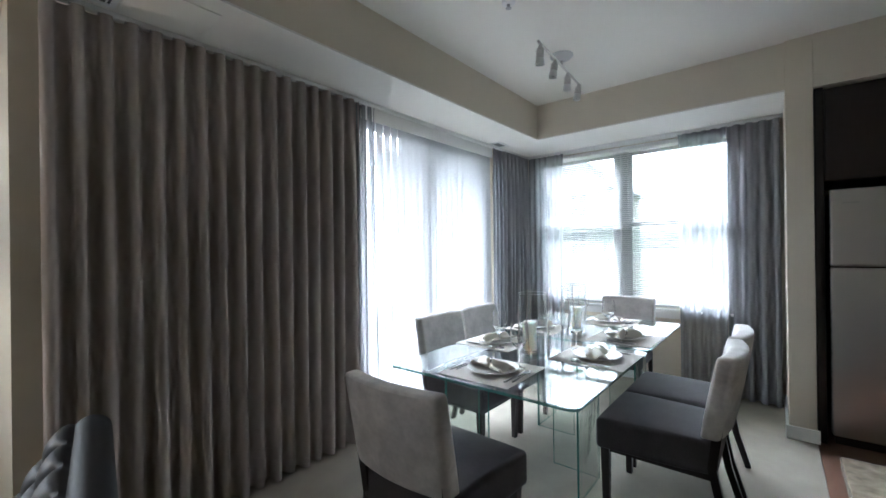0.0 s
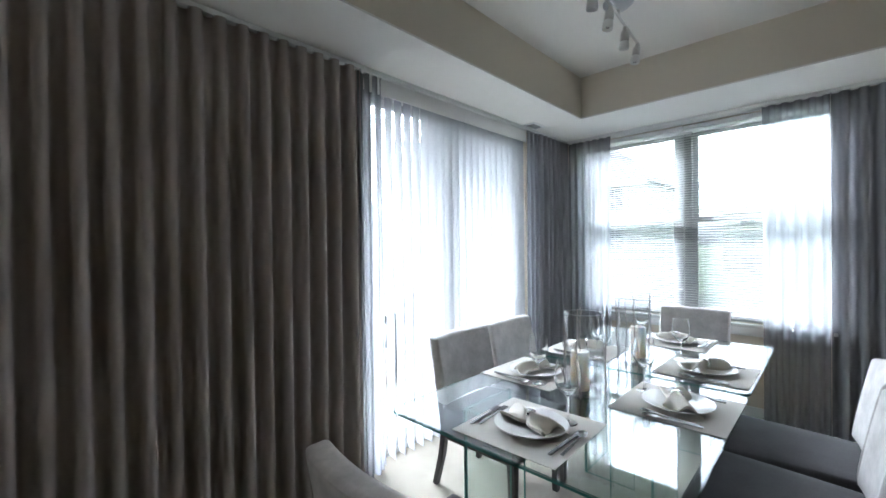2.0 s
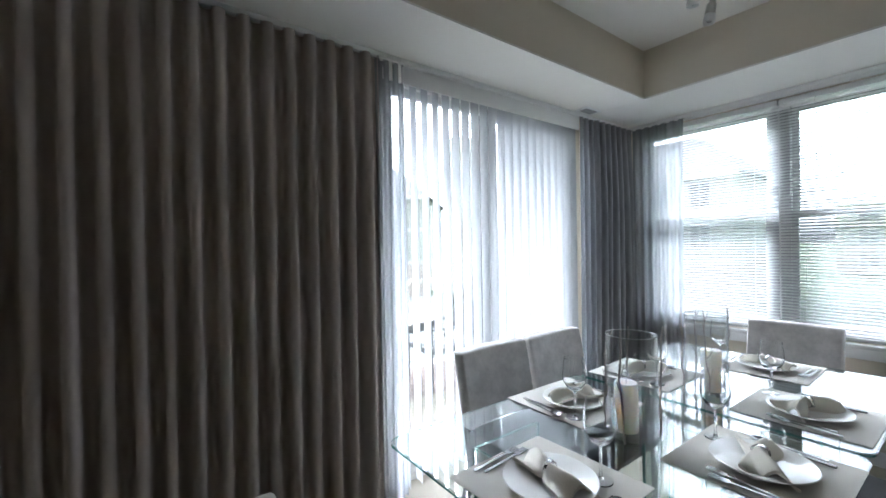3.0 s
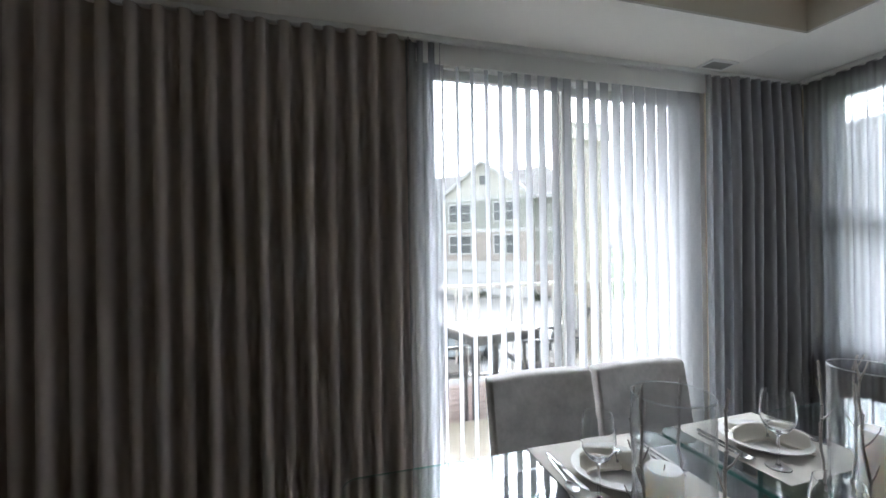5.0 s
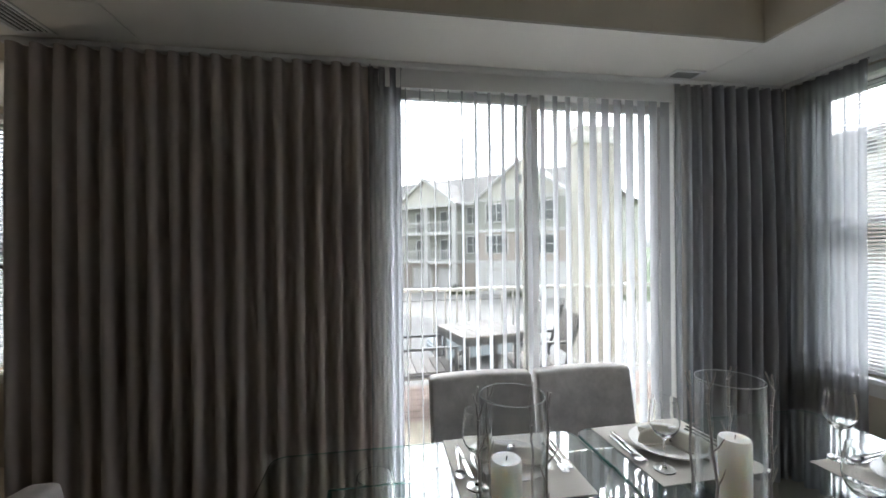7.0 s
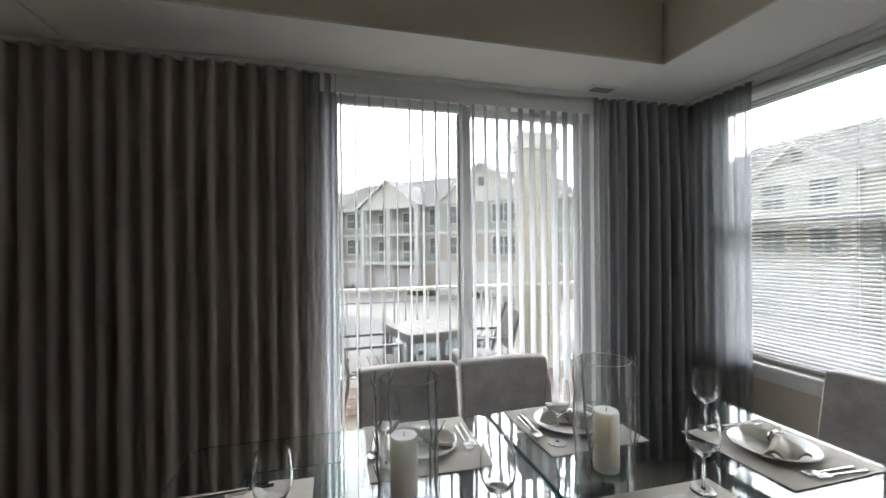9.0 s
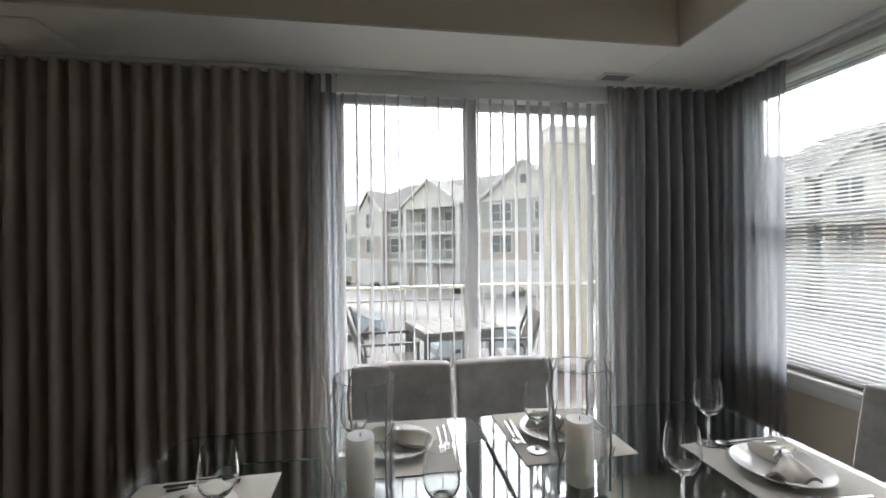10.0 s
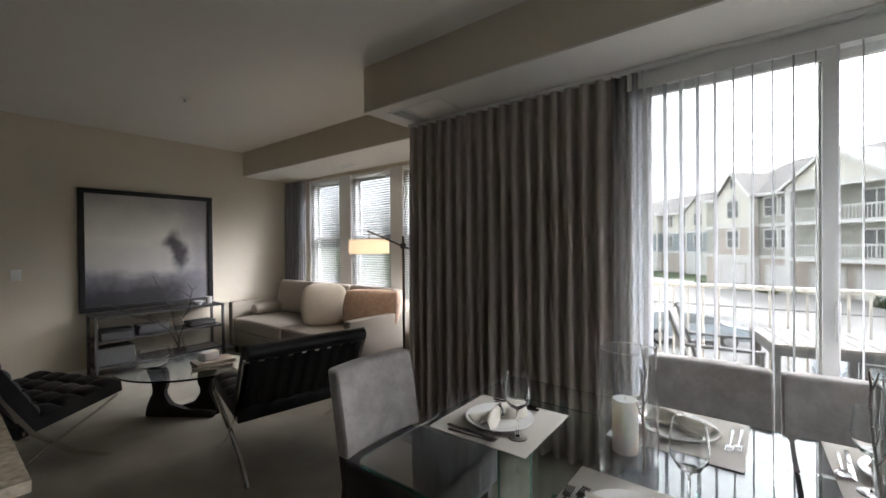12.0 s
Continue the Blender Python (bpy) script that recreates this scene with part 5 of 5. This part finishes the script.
A = block("three-storey apartment house with balconies, gables and grey roof", FAC, 5.0, 37.5, SIDEGREEN, SIDEGREEN)
wing(A, 7.6, 11.4, 1.0, SIDECREAM, BRICK, 2.3, (9.5,), 1.3)
for z in (H1 + 0.9, H2 + 0.9):
    for s in (12.6, 14.2):
        window_piece(A, s, z, 1.2, 1.6, 0.0, False)
balconies(A, 15.6, 22.6)
for z in (H1 + 0.9, H2 + 0.9):
    window_piece(A, 23.9, z, 1.3, 1.6, 0.0)
wing(A, 25.0, 34.2, 1.2, SIDEGREEN, BRICK, 3.4, (27.2, 31.8), 2.2)
for s in (27.2, 31.6):
    garage(A, s, -1.2)
for s in (9.5, 13.4):
    garage(A, s, -1.0 if s < 11 else 0.0)
C = block("farther three-storey apartment house with slate blue siding", FAC @ pose(0, 9, 0), -34.0, -2.0, SIDECREAM, SIDEBLUE, rise=3.5)
for s0 in (-30.0, -19.0, -8.0):
    wing(C, s0, s0 + 4.6, 0.8, SIDECREAM, SIDEBLUE, 2.0, (s0 + 2.3,), 1.5)
    for z in (H1 + 0.9, H2 + 0.9):
        for s in (s0 - 1.6, s0 + 6.6):
            window_piece(C, s, z, 1.3, 1.6, 0.0)
B = block("three-storey apartment house with cream gables beyond the window", Matrix.Translation((-33, 32, GZ)), 2.0, 22.7, SIDECREAM, SIDEGREEN, depth=11, rise=4.0)
for s0 in (3.0, 10.3):
    wing(B, s0, s0 + 6.0, 0.9, SIDECREAM, BRICK, 2.0, (s0 + 1.5, s0 + 4.5), 1.5)
    garage(B, s0 + 3, -0.9)
for z in (H1 + 0.9, H2 + 0.9):
    for s in (9.6, 18.0, 20.8):
        window_piece(B, s, z, 1.2, 1.6, 0.0)
E = block("distant apartment house with cream walls and low roof", Matrix.Translation((-12, 74, GZ)), 0.0, 60.0, SIDECREAM, SIDEGREEN, rise=2.0)
for k in range(14):
    for z in (0.9, H1 + 0.9, H2 + 0.9):
        window_piece(E, 3 + 4.1 * k, z, 1.7, 1.6, 0.0)

# shrubs along the house front
LEAF = mat("shrub_leaf", (0.07, 0.085, 0.04), 0.8, scale=10, vary=0.4, bump=0.3)


def shrub_mesh(seed, r0):
    r = random.Random(seed)
    bm = bmesh.new()
    for k in range(260):
        a, e = r.uniform(0, 6.283), math.acos(r.uniform(-0.1, 1))
        d = r0 * r.uniform(0.55, 1.0) * (0.8 + 0.3 * math.sin(3 * a + seed))
        c = Vector((d * math.sin(e) * math.cos(a), d * math.sin(e) * math.sin(a), max(0.05, d * math.cos(e) * 0.9)))
        q = Euler([r.uniform(0, 6.28) for _ in range(3)]).to_matrix()
        s = r0 * r.uniform(0.10, 0.2)
        bm.faces.new([bm.verts.new(c + q @ Vector(p)) for p in ((-s, 0, 0), (0, -s * 0.5, 0), (s, 0, 0), (0, s * 0.5, 0))])
    return bm


for i, s in enumerate((11.9, 14.9, 23.2, 24.6, 29.6, 34.9, 7.0)):
    at = FAC @ Vector((s, -2.6, 0.012))
    sh = thing("shrub", "low green shrub beside the driveway", "shrub", Matrix.Translation(at), group="shrubs before the houses")
    part("leaves", shrub_mesh(i, 0.8 + 0.1 * (i % 3)), LEAF, sh, soft=False)
    part("stem", tube([(0, 0, 0), (0, 0, 0.5)], 0.05, 6, end=0.02), TWIG, sh)

# parked car below the balcony
CARPAINT = mat("silver_blue_car_paint", (0.42, 0.47, 0.50), 0.25, 0.4, vary=0.03, bump=0)
TYRE = mat("tyre_rubber", (0.02, 0.02, 0.02), 0.8, vary=0.2, bump=0.1)
car = thing("car", "silver-blue parked hatchback car", "car", pose(-16.1, 6.15, GZ, 0, 0, 12), group="parked cars")
prof = [(-2.1, 0.35), (-2.15, 0.75), (-1.95, 0.98), (-1.5, 1.40), (-0.4, 1.47), (0.45, 1.38), (1.15, 0.98), (1.95, 0.85), (2.12, 0.6), (2.08, 0.35)]
bm = bmesh.new()
f = bm.faces.new([bm.verts.new((-0.86 if 0.9 > z else -0.74, x, z)) for x, z in prof])
ext = bmesh.ops.extrude_face_region(bm, geom=[f])
for v in [g for g in ext["geom"] if isinstance(g, bmesh.types.BMVert)]:
    v.co.x = -v.co.x
bmesh.ops.recalc_face_normals(bm, faces=bm.faces[:])
bmesh.ops.bevel(bm, geom=bm.edges[:], offset=0.06, segments=2, affect="EDGES")
part("body", bm, CARPAINT, car)
for sx in (-1, 1):
    part("side_window", bent(boxes(((-0.01, -1.35, 1.02), (0.01, 0.75, 1.34)), bevel=0.004), lambda c: Vector((sx * (0.815 - 0.14 * (c.z - 1.0)) + c.x, c.y - (0.5 if c.y > 0 else -0.35) * (c.z - 1.0), c.z))), WINDARK, car)
    for y in (-1.3, 1.3):
        wh = part("wheel", bent(lathe([(0.0, -0.1), (0.3, -0.1), (0.33, -0.06), (0.33, 0.06), (0.3, 0.1), (0, 0.1)], 24), lambda c: Vector((c.z, c.x, c.y))), TYRE, car, at=pose(sx * 0.80, y, 0.33))
        part("rim", bent(lathe([(0, 0.0), (0.2, 0.0), (0.21, 0.02), (0.05, 0.035), (0, 0.035)], 16), lambda c: Vector((sx * (0.1 + c.z), c.x, c.y))), CHROME, wh)
part("windscreen", bent(boxes(((-0.68, -0.01, 0), (0.68, 0.01, 0.55)), bevel=0.004), lambda c: Vector((c.x, 1.12 - 1.12 * c.z + c.y, 1.03 + 0.62 * c.z))), WINDARK, car)
for sx in (-1, 1):
    part("headlight", boxes(((sx * 0.62 - 0.14, 2.0, 0.68), (sx * 0.62 + 0.14, 2.12, 0.80)), bevel=0.02), CRYSTAL, car)
copy_thing(car, pose(-21.0, 0.2, GZ, 0, 0, 12))
